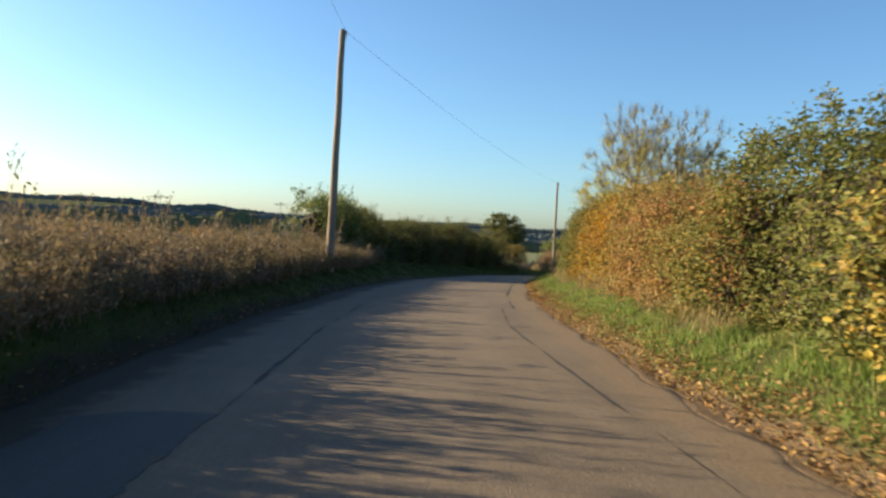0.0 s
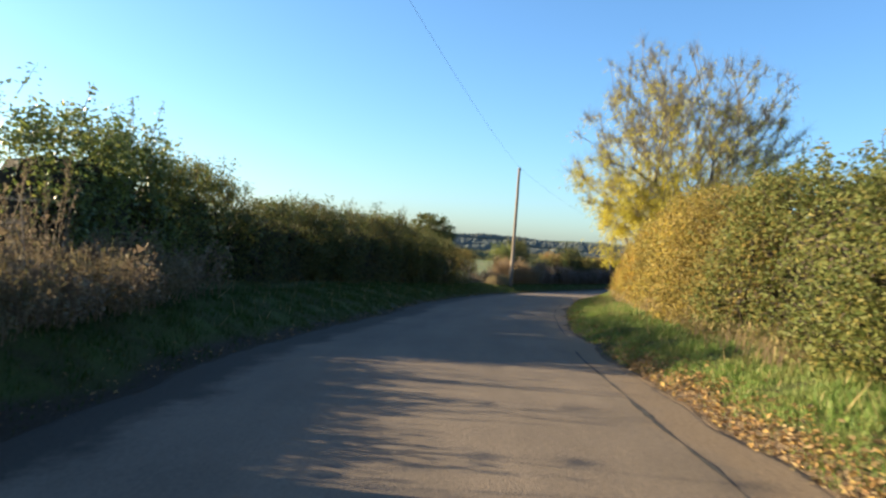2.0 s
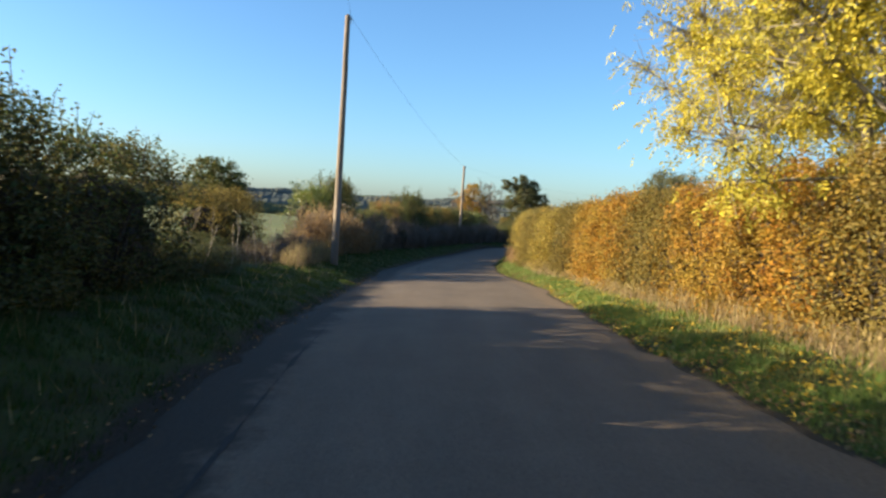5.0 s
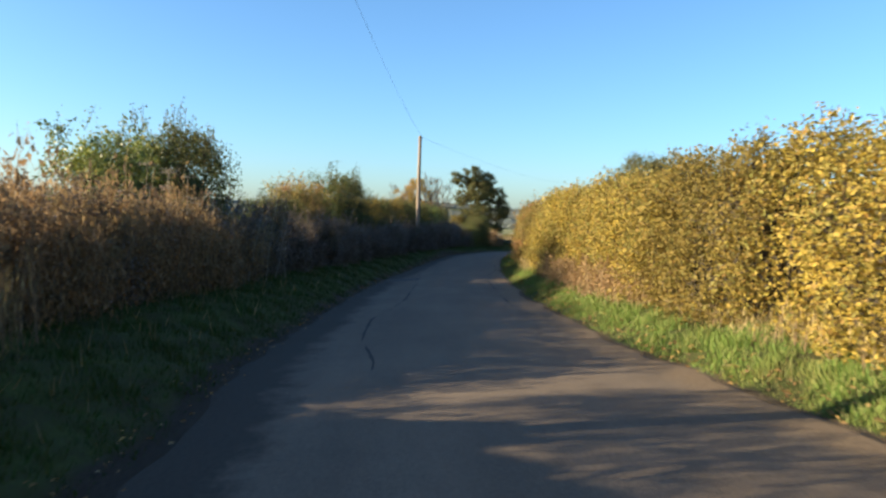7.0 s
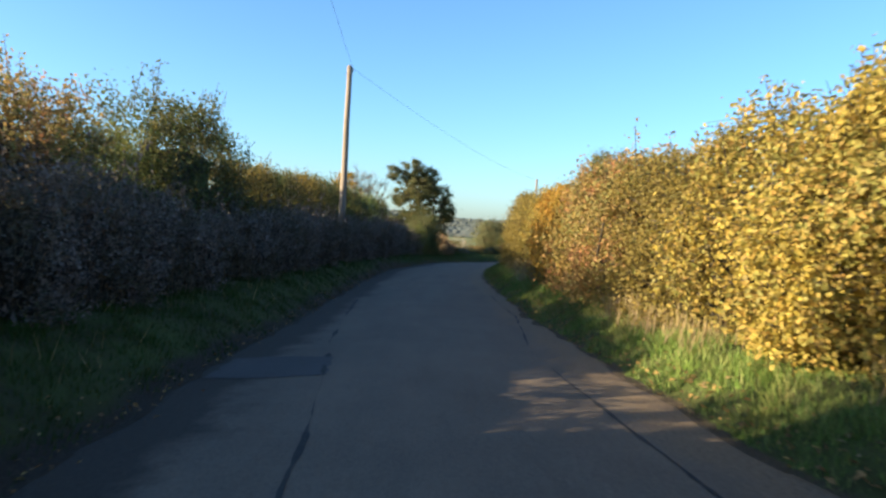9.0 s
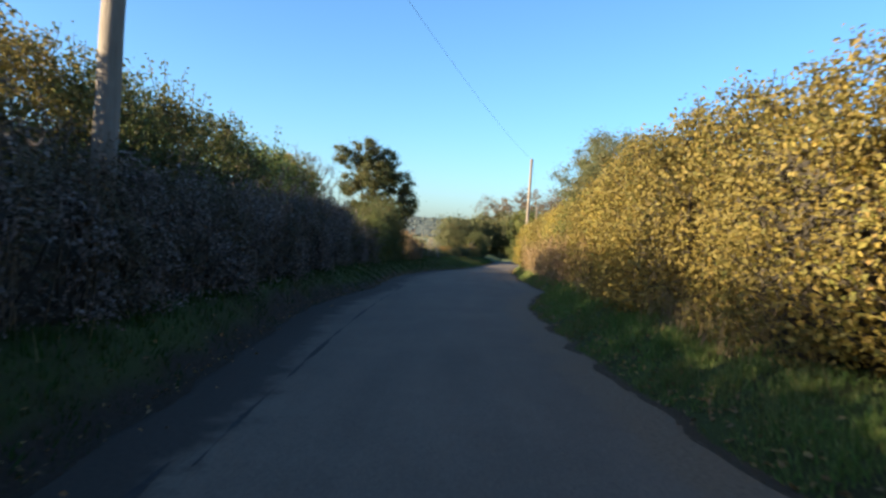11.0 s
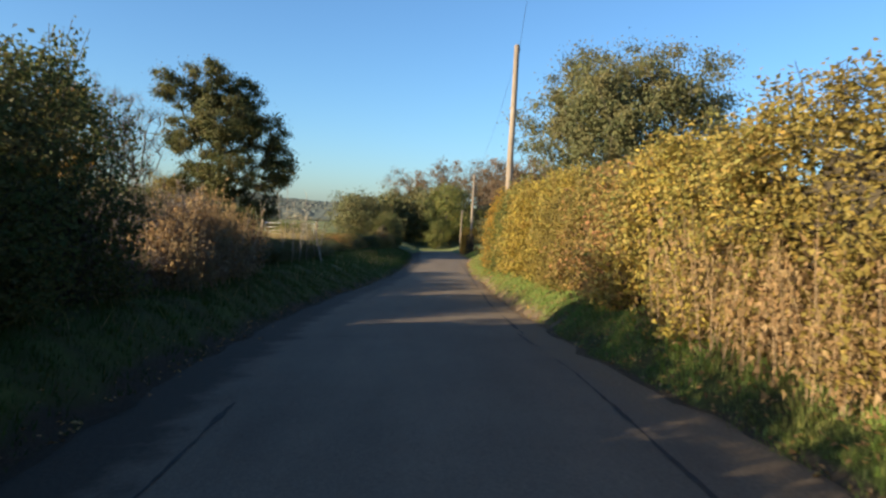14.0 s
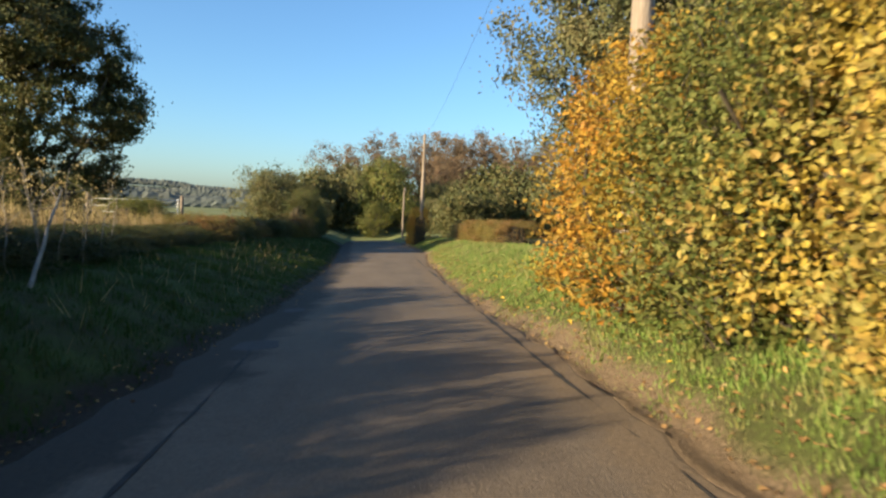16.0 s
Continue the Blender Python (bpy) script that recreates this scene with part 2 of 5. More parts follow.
def ramp(t, stops):
    n = t.nodes.new("ShaderNodeValToRGB")
    el = n.color_ramp.elements
    while len(el) < len(stops):
        el.new(0.5)
    for e_, (at, c) in zip(el, stops):
        e_.position, e_.color = at, (*c, 1)
    return n


def leaf_mat(name, colours, other=None, through_share=0.42, rough=0.6, patch=0.45, gloss=0.22):
    """Leaves: each its own tone out of colours; in patches about a metre wide the tones of other."""
    m, t, b, ln = node_mat(name)
    geo = t.nodes.new("ShaderNodeNewGeometry")
    one = ramp(t, [(i / max(len(colours) - 1, 1), c) for i, c in enumerate(colours)])
    ln.new(geo.outputs["Random Per Island"], one.inputs[0])
    colour = one.outputs[0]
    other = other or [tuple(v * 0.7 for v in c) for c in colours]
    two = ramp(t, [(i / max(len(other) - 1, 1), c) for i, c in enumerate(other)])
    ln.new(geo.outputs["Random Per Island"], two.inputs[0])
    ns = add(t, "ShaderNodeTexNoise", Scale=0.9, Detail=3.0, Roughness=0.6)
    ln.new(geo.outputs["Position"], ns.inputs["Vector"])
    edge = ramp(t, [(patch, (0, 0, 0)), (patch + 0.16, (1, 1, 1))])
    ln.new(ns.outputs["Fac"], edge.inputs[0])
    mix = t.nodes.new("ShaderNodeMix")
    mix.data_type = "RGBA"
    ln.new(edge.outputs[0], mix.inputs["Factor"])
    ln.new(colour, mix.inputs[6])
    ln.new(two.outputs[0], mix.inputs[7])
    vein = add(t, "ShaderNodeTexNoise", Scale=38.0, Detail=2.0)
    ln.new(geo.outputs["Position"], vein.inputs["Vector"])
    shade = ramp(t, [(0.3, (0.72, 0.7, 0.66)), (0.7, (1.1, 1.1, 1.05))])
    ln.new(vein.outputs["Fac"], shade.inputs[0])
    mul = t.nodes.new("ShaderNodeMix")
    mul.data_type, mul.blend_type = "RGBA", "MULTIPLY"
    mul.inputs["Factor"].default_value = 1.0
    ln.new(mix.outputs[2], mul.inputs[6])
    ln.new(shade.outputs[0], mul.inputs[7])
    ln.new(mul.outputs[2], b.inputs["Base Color"])
    b.inputs["Roughness"].default_value = rough
    b.inputs["Specular IOR Level"].default_value = gloss
    tr = t.nodes.new("ShaderNodeBsdfTranslucent")
    ln.new(mul.outputs[2], tr.inputs["Color"])
    both = t.nodes.new("ShaderNodeMixShader")
    both.inputs[0].default_value = through_share
    ln.new(b.outputs[0], both.inputs[1])
    ln.new(tr.outputs[0], both.inputs[2])
    ln.new(both.outputs[0], t.nodes["Material Output"].inputs["Surface"])
    return m


def rough_mat(name, stops, scale, rough=0.85, bump=0.3, bump_scale=30.0, stretch=(1, 1, 1), fine=0.35, gloss=0.3, distance=0.02):
    """Earth, bark, wood: two scales of tone and a bump, laid by place in the world."""
    m, t, b, ln = node_mat(name)
    geo = t.nodes.new("ShaderNodeNewGeometry")
    mp = t.nodes.new("ShaderNodeMapping")
    mp.inputs["Scale"].default_value = stretch
    ln.new(geo.outputs["Position"], mp.inputs["Vector"])
    big = add(t, "ShaderNodeTexNoise", Scale=scale, Detail=6.0, Roughness=0.62)
    small = add(t, "ShaderNodeTexNoise", Scale=bump_scale, Detail=4.0, Roughness=0.7)
    for n in (big, small):
        ln.new(mp.outputs[0], n.inputs["Vector"])
    mix = t.nodes.new("ShaderNodeMix")
    mix.inputs["Factor"].default_value = fine
    ln.new(big.outputs["Fac"], mix.inputs[2])
    ln.new(small.outputs["Fac"], mix.inputs[3])
    r = ramp(t, stops)
    ln.new(mix.outputs[0], r.inputs[0])
    ln.new(r.outputs[0], b.inputs["Base Color"])
    b.inputs["Roughness"].default_value = rough
    b.inputs["Specular IOR Level"].default_value = gloss
    bp = add(t, "ShaderNodeBump", Strength=bump, Distance=distance)
    ln.new(small.outputs["Fac"], bp.inputs["Height"])
    ln.new(bp.outputs[0], b.inputs["Normal"])
    return m


def asphalt_mat(name, dark, light, dirty=False):
    """Worn chip-sealed tarmac: stones, tyre lanes and stains drawn out along the lane (UV: aside, along, in metres)."""
    m, t, b, ln = node_mat(name)
    uv = t.nodes.new("ShaderNodeUVMap")
    uv.uv_map = "lane"
    drawn = t.nodes.new("ShaderNodeMapping")
    drawn.inputs["Scale"].default_value = (1.0, 0.16, 1.0)
    ln.new(uv.outputs[0], drawn.inputs[0])
    tracks = add(t, "ShaderNodeTexNoise", Scale=1.5, Detail=5.0, Roughness=0.6)
    ln.new(drawn.outputs[0], tracks.inputs["Vector"])
    stains = add(t, "ShaderNodeTexNoise", Scale=0.55, Detail=7.0, Roughness=0.7)
    ln.new(uv.outputs[0], stains.inputs["Vector"])
    chips = add(t, "ShaderNodeTexVoronoi", Scale=70.0)
    ln.new(uv.outputs[0], chips.inputs["Vector"])
    grit = add(t, "ShaderNodeTexNoise", Scale=26.0, Detail=5.0, Roughness=0.75)
    ln.new(uv.outputs[0], grit.inputs["Vector"])
    mix = t.nodes.new("ShaderNodeMix")
    mix.inputs["Factor"].default_value = 0.5
    ln.new(tracks.outputs["Fac"], mix.inputs[2])
    ln.new(stains.outputs["Fac"], mix.inputs[3])
    mix2 = t.nodes.new("ShaderNodeMix")
    mix2.inputs["Factor"].default_value = 0.4
    ln.new(mix.outputs[0], mix2.inputs[2])
    ln.new(grit.outputs["Fac"], mix2.inputs[3])
    r = ramp(t, [(0.33, dark), (0.5, tuple((p + q) / 2 for p, q in zip(dark, light))), (0.66, light)])
    ln.new(mix2.outputs[0], r.inputs[0])
    tint = ramp(t, [(0.0, (0.75, 0.75, 0.76)), (1.0, (1.2, 1.17, 1.12))])
    ln.new(chips.outputs["Color"], tint.inputs[0])
    mul = t.nodes.new("ShaderNodeMix")
    mul.data_type, mul.blend_type = "RGBA", "MULTIPLY"
    mul.inputs["Factor"].default_value = 0.8
    ln.new(r.outputs[0], mul.inputs[6])
    ln.new(tint.outputs[0], mul.inputs[7])
    colour = mul.outputs[2]
    if dirty:  # soil and rotten leaves spread inwards from both edges (UV "edge": metres from the left and the right edge)
        way = t.nodes.new("ShaderNodeUVMap")
        way.uv_map = "edge"
        sep = t.nodes.new("ShaderNodeSeparateXYZ")
        ln.new(way.outputs[0], sep.inputs[0])
        crumbs = add(t, "ShaderNodeTexNoise", Scale=1.6, Detail=9.0, Roughness=0.72)
        ln.new(uv.outputs[0], crumbs.inputs["Vector"])
        # left edge: damp rot, with that side's shade worked into the darker tone
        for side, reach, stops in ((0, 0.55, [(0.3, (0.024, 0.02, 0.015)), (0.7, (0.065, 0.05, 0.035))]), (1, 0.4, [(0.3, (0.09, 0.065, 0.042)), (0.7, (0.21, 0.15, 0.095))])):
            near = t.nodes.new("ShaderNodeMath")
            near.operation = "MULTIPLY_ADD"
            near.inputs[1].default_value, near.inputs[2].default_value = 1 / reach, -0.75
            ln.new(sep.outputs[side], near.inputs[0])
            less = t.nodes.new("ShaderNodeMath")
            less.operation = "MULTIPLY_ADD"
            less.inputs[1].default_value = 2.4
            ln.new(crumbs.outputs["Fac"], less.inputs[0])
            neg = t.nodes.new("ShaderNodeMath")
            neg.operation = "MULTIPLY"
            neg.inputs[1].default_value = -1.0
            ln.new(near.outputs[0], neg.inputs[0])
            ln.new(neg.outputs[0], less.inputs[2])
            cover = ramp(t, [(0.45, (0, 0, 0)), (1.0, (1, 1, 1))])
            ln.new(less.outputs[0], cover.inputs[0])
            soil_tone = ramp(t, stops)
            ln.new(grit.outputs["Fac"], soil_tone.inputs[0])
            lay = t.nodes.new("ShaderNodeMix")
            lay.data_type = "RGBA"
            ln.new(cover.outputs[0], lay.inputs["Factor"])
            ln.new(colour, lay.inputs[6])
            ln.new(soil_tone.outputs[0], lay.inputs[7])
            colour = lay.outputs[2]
    ln.new(colour, b.inputs["Base Color"])
    b.inputs["Roughness"].default_value = 0.86
    b.inputs["Specular IOR Level"].default_value = 0.25
    bp = add(t, "ShaderNodeBump", Strength=0.45, Distance=0.006)
    ln.new(chips.outputs["Distance"], bp.inputs["Height"])
    bp2 = add(t, "ShaderNodeBump", Strength=0.35, Distance=0.02)
    ln.new(grit.outputs["Fac"], bp2.inputs["Height"])
    ln.new(bp.outputs[0], bp2.inputs["Normal"])
    ln.new(bp2.outputs[0], b.inputs["Normal"])
    return m


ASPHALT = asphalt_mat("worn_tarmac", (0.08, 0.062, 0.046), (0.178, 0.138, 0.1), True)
PATCH = asphalt_mat("newer_tarmac", (0.045, 0.043, 0.042), (0.085, 0.08, 0.075))
SEAM = rough_mat("tar_seam", [(0.35, (0.018, 0.017, 0.016)), (0.7, (0.05, 0.045, 0.04))], 6.0, 0.9)
FIELD = rough_mat("pasture", [(0.3, (0.07, 0.09, 0.028)), (0.5, (0.12, 0.14, 0.045)), (0.75, (0.2, 0.19, 0.08))], 0.05, 0.95, 0.5, 3.0, fine=0.4, distance=0.1)


def verge_mat(name, soil_stops, reach):
    """Rough turf with worn soil along the tarmac (UV "edge": metres beyond the tarmac, along)."""
    m, t, b, ln = node_mat(name)
    uv = t.nodes.new("ShaderNodeUVMap")
    uv.uv_map = "edge"
    sep = t.nodes.new("ShaderNodeSeparateXYZ")
    ln.new(uv.outputs[0], sep.inputs[0])
    patchy = add(t, "ShaderNodeTexNoise", Scale=1.1, Detail=8.0, Roughness=0.7)
    fine = add(t, "ShaderNodeTexNoise", Scale=32.0, Detail=5.0, Roughness=0.75)
    for n in (patchy, fine):
        ln.new(uv.outputs[0], n.inputs["Vector"])
    both = t.nodes.new("ShaderNodeMix")
    both.inputs["Factor"].default_value = 0.5
    ln.new(patchy.outputs["Fac"], both.inputs[2])
    ln.new(fine.outputs["Fac"], both.inputs[3])
    turf = ramp(t, [(0.34, (0.03, 0.024, 0.014)), (0.46, (0.055, 0.055, 0.018)), (0.56, (0.065, 0.09, 0.018)), (0.72, (0.13, 0.14, 0.04))])
    ln.new(both.outputs[0], turf.inputs[0])
    soil_tone = ramp(t, soil_stops)
    ln.new(fine.outputs["Fac"], soil_tone.inputs[0])
    near = t.nodes.new("ShaderNodeMath")
    near.operation = "MULTIPLY_ADD"
    near.inputs[1].default_value, near.inputs[2].default_value = -1 / reach, 0.25
    ln.new(sep.outputs[0], near.inputs[0])
    worn = t.nodes.new("ShaderNodeMath")
    worn.operation = "MULTIPLY_ADD"
    worn.inputs[1].default_value = 2.2
    ln.new(both.outputs[0], worn.inputs[0])
    ln.new(near.outputs[0], worn.inputs[2])
    cover = ramp(t, [(0.45, (0, 0, 0)), (0.8, (1, 1, 1))])
    ln.new(worn.outputs[0], cover.inputs[0])
    lay = t.nodes.new("ShaderNodeMix")
    lay.data_type = "RGBA"
    ln.new(cover.outputs[0], lay.inputs["Factor"])
    ln.new(turf.outputs[0], lay.inputs[6])
    ln.new(soil_tone.outputs[0], lay.inputs[7])
    ln.new(lay.outputs[2], b.inputs["Base Color"])
    b.inputs["Roughness"].default_value = 0.95
    b.inputs["Specular IOR Level"].default_value = 0.2
    bp = add(t, "ShaderNodeBump", Strength=0.9, Distance=0.05)
    ln.new(fine.outputs["Fac"], bp.inputs["Height"])
    ln.new(bp.outputs[0], b.inputs["Normal"])
    return m


FARLAND = rough_mat("wooded_far_slopes", [(0.35, (0.05, 0.065, 0.04)), (0.55, (0.09, 0.1, 0.06)), (0.64, (0.12, 0.14, 0.06)), (0.8, (0.17, 0.17, 0.08))], 0.006, 1.0, 1.0, 0.12, fine=0.5, gloss=0.0, distance=4.0)
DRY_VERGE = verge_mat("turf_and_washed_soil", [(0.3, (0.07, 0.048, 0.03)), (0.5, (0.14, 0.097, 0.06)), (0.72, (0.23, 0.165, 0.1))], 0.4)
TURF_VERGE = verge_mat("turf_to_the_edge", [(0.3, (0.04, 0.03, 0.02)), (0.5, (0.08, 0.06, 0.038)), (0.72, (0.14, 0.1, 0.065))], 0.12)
# the dark soil tone holds the west bank's damp and its shade
DAMP_SHADE_VERGE = verge_mat("turf_and_damp_shade_soil", [(0.3, (0.022, 0.018, 0.013)), (0.5, (0.045, 0.035, 0.024)), (0.72, (0.09, 0.068, 0.045))], 0.4)
BARK = rough_mat("grey_bark", [(0.3, (0.04, 0.034, 0.028)), (0.6, (0.095, 0.082, 0.066)), (0.8, (0.17, 0.15, 0.125))], 3.0, 0.9, 0.7, 14.0, (1, 1, 0.25))
ASHBARK = rough_mat("pale_ash_bark", [(0.3, (0.11, 0.098, 0.075)), (0.6, (0.21, 0.185, 0.145)), (0.8, (0.3, 0.27, 0.21))], 3.0, 0.9, 0.7, 14.0, (1, 1, 0.25))
# twig brown, darkened so that gaps between the leaves read as shadow
SHADOW_TWIG = rough_mat("shadow_dark_brown_twigs", [(0.3, (0.02, 0.016, 0.011)), (0.7, (0.06, 0.047, 0.03))], 5.0, 0.9, 0.6, 20.0)
GREYTWIG = rough_mat("dead_grey_stalks", [(0.3, (0.14, 0.12, 0.09)), (0.7, (0.3, 0.26, 0.2))], 4.0, 0.9, 0.4, 20.0)
BROWNSTALK = rough_mat("brown_stalks", [(0.3, (0.1, 0.07, 0.04)), (0.7, (0.27, 0.19, 0.11))], 4.0, 0.9, 0.4, 20.0)
POLE_WOOD = rough_mat("weathered_pole_wood", [(0.3, (0.1, 0.076, 0.057)), (0.5, (0.19, 0.15, 0.115)), (0.72, (0.31, 0.26, 0.21))], 2.2, 0.85, 0.7, 24.0, (1, 1, 0.12))
GALV = rough_mat("galvanised_steel", [(0.3, (0.42, 0.42, 0.42)), (0.7, (0.62, 0.62, 0.6))], 5.0, 0.45, 0.1, 40.0)
CABLE = rough_mat("black_cable", [(0.3, (0.015, 0.015, 0.015)), (0.7, (0.03, 0.03, 0.03))], 5.0, 0.6, 0.1)
CERAMIC = rough_mat("pale_insulator", [(0.3, (0.35, 0.33, 0.3)), (0.7, (0.55, 0.53, 0.5))], 8.0, 0.3, 0.05)

YELLOW = leaf_mat("golden_hazel_leaves", [(0.22, 0.2, 0.055), (0.42, 0.31, 0.055), (0.52, 0.41, 0.095), (0.36, 0.22, 0.06), (0.3, 0.27, 0.075), (0.48, 0.33, 0.07), (0.18, 0.18, 0.055)], [(0.2, 0.2, 0.055), (0.27, 0.26, 0.075), (0.38, 0.25, 0.075), (0.17, 0.16, 0.05), (0.34, 0.29, 0.085), (0.34, 0.19, 0.06)], patch=0.43)
GREEN = leaf_mat("green_hazel_leaves", [(0.065, 0.09, 0.025), (0.12, 0.14, 0.04), (0.17, 0.18, 0.055), (0.09, 0.11, 0.03), (0.24, 0.2, 0.06)], [(0.09, 0.12, 0.03), (0.17, 0.18, 0.05), (0.26, 0.21, 0.06)])
ORANGE = leaf_mat("copper_orange_leaves", [(0.32, 0.15, 0.03), (0.44, 0.215, 0.035), (0.48, 0.28, 0.045), (0.26, 0.14, 0.035), (0.36, 0.26, 0.05)], [(0.3, 0.2, 0.04), (0.42, 0.29, 0.05), (0.2, 0.15, 0.04)])
RED = leaf_mat("red_brown_leaves", [(0.32, 0.17, 0.09), (0.4, 0.17, 0.085), (0.46, 0.29, 0.11), (0.24, 0.13, 0.07), (0.27, 0.21, 0.08)], [(0.18, 0.2, 0.065), (0.42, 0.28, 0.09), (0.15, 0.18, 0.055), (0.33, 0.23, 0.08), (0.22, 0.23, 0.075)], patch=0.4)
OLIVE = leaf_mat("olive_hedge_leaves", [(0.14, 0.13, 0.038), (0.23, 0.185, 0.052), (0.31, 0.225, 0.06), (0.21, 0.145, 0.046), (0.125, 0.13, 0.038)], [(0.28, 0.185, 0.048), (0.165, 0.15, 0.046), (0.33, 0.23, 0.056)])
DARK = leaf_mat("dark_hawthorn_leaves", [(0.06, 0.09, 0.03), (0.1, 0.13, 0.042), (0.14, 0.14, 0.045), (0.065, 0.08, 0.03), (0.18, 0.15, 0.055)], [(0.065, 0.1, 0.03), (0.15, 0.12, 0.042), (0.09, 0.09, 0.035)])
IVY = leaf_mat("ivy_leaves", [(0.11, 0.16, 0.035), (0.19, 0.22, 0.05), (0.28, 0.28, 0.07), (0.08, 0.12, 0.03)], [(0.07, 0.11, 0.03), (0.12, 0.15, 0.045)], rough=0.35, gloss=0.5)
SCRUB = leaf_mat("grey_purple_scrub", [(0.17, 0.135, 0.12), (0.26, 0.21, 0.19), (0.1, 0.08, 0.07), (0.34, 0.29, 0.26)], [(0.12, 0.1, 0.07), (0.17, 0.135, 0.1), (0.085, 0.085, 0.045)], 0.22, 0.9, gloss=0.1)
PLUME = leaf_mat("brown_plumes", [(0.27, 0.16, 0.08), (0.36, 0.235, 0.125), (0.18, 0.105, 0.055), (0.42, 0.3, 0.175)], [(0.22, 0.14, 0.07), (0.3, 0.22, 0.11)], 0.35, 0.95, gloss=0.05)
STRAW = leaf_mat("straw_grass", [(0.36, 0.27, 0.13), (0.5, 0.4, 0.2), (0.25, 0.19, 0.09), (0.2, 0.2, 0.07)], [(0.28, 0.2, 0.1), (0.16, 0.13, 0.06)], 0.35, 0.8, gloss=0.1)
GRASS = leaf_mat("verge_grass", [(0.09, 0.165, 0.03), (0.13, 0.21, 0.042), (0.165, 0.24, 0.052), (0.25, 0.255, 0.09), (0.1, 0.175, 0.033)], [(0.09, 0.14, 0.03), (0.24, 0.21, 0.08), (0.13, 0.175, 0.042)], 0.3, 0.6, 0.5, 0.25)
# the verge grass again, its tones darkened to stand in for shade
SHADE_GRASS = leaf_mat("shade_toned_grass", [(0.024, 0.062, 0.009), (0.04, 0.09, 0.012), (0.055, 0.1, 0.018), (0.08, 0.08, 0.025), (0.032, 0.074, 0.01)], [(0.03, 0.07, 0.01), (0.055, 0.068, 0.02), (0.04, 0.084, 0.014)], 0.3, 0.7, 0.5, 0.2)
LITTER = leaf_mat("fallen_leaves", [(0.2, 0.11, 0.05), (0.33, 0.2, 0.08), (0.45, 0.3, 0.1), (0.14, 0.08, 0.045), (0.36, 0.27, 0.14)], [(0.3, 0.17, 0.07), (0.22, 0.14, 0.07)], 0.15, 0.75)
GOLDLITTER = leaf_mat("fallen_gold_leaves", [(0.5, 0.36, 0.04), (0.6, 0.42, 0.06), (0.4, 0.25, 0.04)], [(0.45, 0.3, 0.05), (0.55, 0.4, 0.05)], 0.15, 0.7)
ASH = leaf_mat("ash_leaves", [(0.58, 0.47, 0.05), (0.68, 0.56, 0.08), (0.44, 0.39, 0.06), (0.34, 0.33, 0.07)], [(0.38, 0.36, 0.07), (0.52, 0.45, 0.07)], 0.4)
OAK = leaf_mat("oak_leaves", [(0.06, 0.075, 0.028), (0.09, 0.105, 0.04), (0.13, 0.12, 0.045), (0.05, 0.065, 0.025)], [(0.075, 0.085, 0.03), (0.15, 0.115, 0.045), (0.1, 0.1, 0.04)], 0.3)
WILLOW = leaf_mat("olive_green_tree_leaves", [(0.07, 0.088, 0.042), (0.11, 0.125, 0.058), (0.15, 0.145, 0.065), (0.055, 0.068, 0.033)], [(0.13, 0.115, 0.05), (0.17, 0.145, 0.065)], 0.3)
RUSSET = leaf_mat("russet_oak_leaves", [(0.14, 0.09, 0.06), (0.19, 0.12, 0.075), (0.23, 0.15, 0.09), (0.115, 0.08, 0.055)], [(0.11, 0.09, 0.052), (0.165, 0.12, 0.07)], 0.3)
BARE = leaf_mat("fine_bare_twigs", [(0.22, 0.15, 0.11), (0.32, 0.2, 0.14), (0.16, 0.12, 0.1)], [(0.26, 0.19, 0.14), (0.36, 0.22, 0.13)], 0.2, 0.9)
DOCK = leaf_mat("brown_dock_heads", [(0.15, 0.11, 0.075), (0.24, 0.175, 0.12), (0.11, 0.085, 0.06), (0.4, 0.33, 0.23)], [(0.13, 0.11, 0.055), (0.22, 0.165, 0.095), (0.1, 0.1, 0.042)], 0.3, 0.95, gloss=0.05)
FARWOOD = rough_mat("field_hedge_trees", [(0.3, (0.085, 0.09, 0.045)), (0.5, (0.125, 0.125, 0.065)), (0.7, (0.17, 0.145, 0.075))], 0.12, 1.0, 0.8, 1.0, gloss=0.0, distance=1.0)
# distance haze is put into the blue-grey base colour of these woods
HAZE_RIDGE = rough_mat("haze_tinted_ridge_woods", [(0.3, (0.075, 0.092, 0.09)), (0.5, (0.095, 0.108, 0.1)), (0.7, (0.12, 0.12, 0.1))], 0.03, 1.0, 0.3, 0.3, gloss=0.0, distance=1.0)

# ---- the ground: one sheet to the horizon ----
def steps(dense, far):
    """Coordinates that lie close together in the dense stretch and ever wider outside it."""
    lo, hi, step = dense
    mid = np.arange(lo, hi, step)
    out, d, x = [], step, hi
    while x < far:
        out.append(x)
        d *= 1.22
        x += d
    tail = np.array(out)
    return np.r_[(lo + hi - tail)[::-1][:-1], mid, tail]


gx, gy = steps((-14, 104, 1.2), 4600), steps((-22, 214, 1.4), 4600)
GX, GY = np.meshgrid(gx, gy)
gz = ground_z(GX, GY)
gs, ga = nearest(GX, GY)
ge, gw = edges(gs), (gs > -55) & (gs < 212)
gz = gz - 0.3 * (gw & (ga > ge[0] - 4.6) & (ga < ge[1] + 4.6))  # under the verges, which are sheets of their own
nx, ny = len(gx), len(gy)
ids = np.arange(nx * ny).reshape(ny, nx)
quads = np.stack([ids[:-1, :-1], ids[:-1, 1:], ids[1:, 1:], ids[1:, :-1]], -1).reshape(-1, 4)
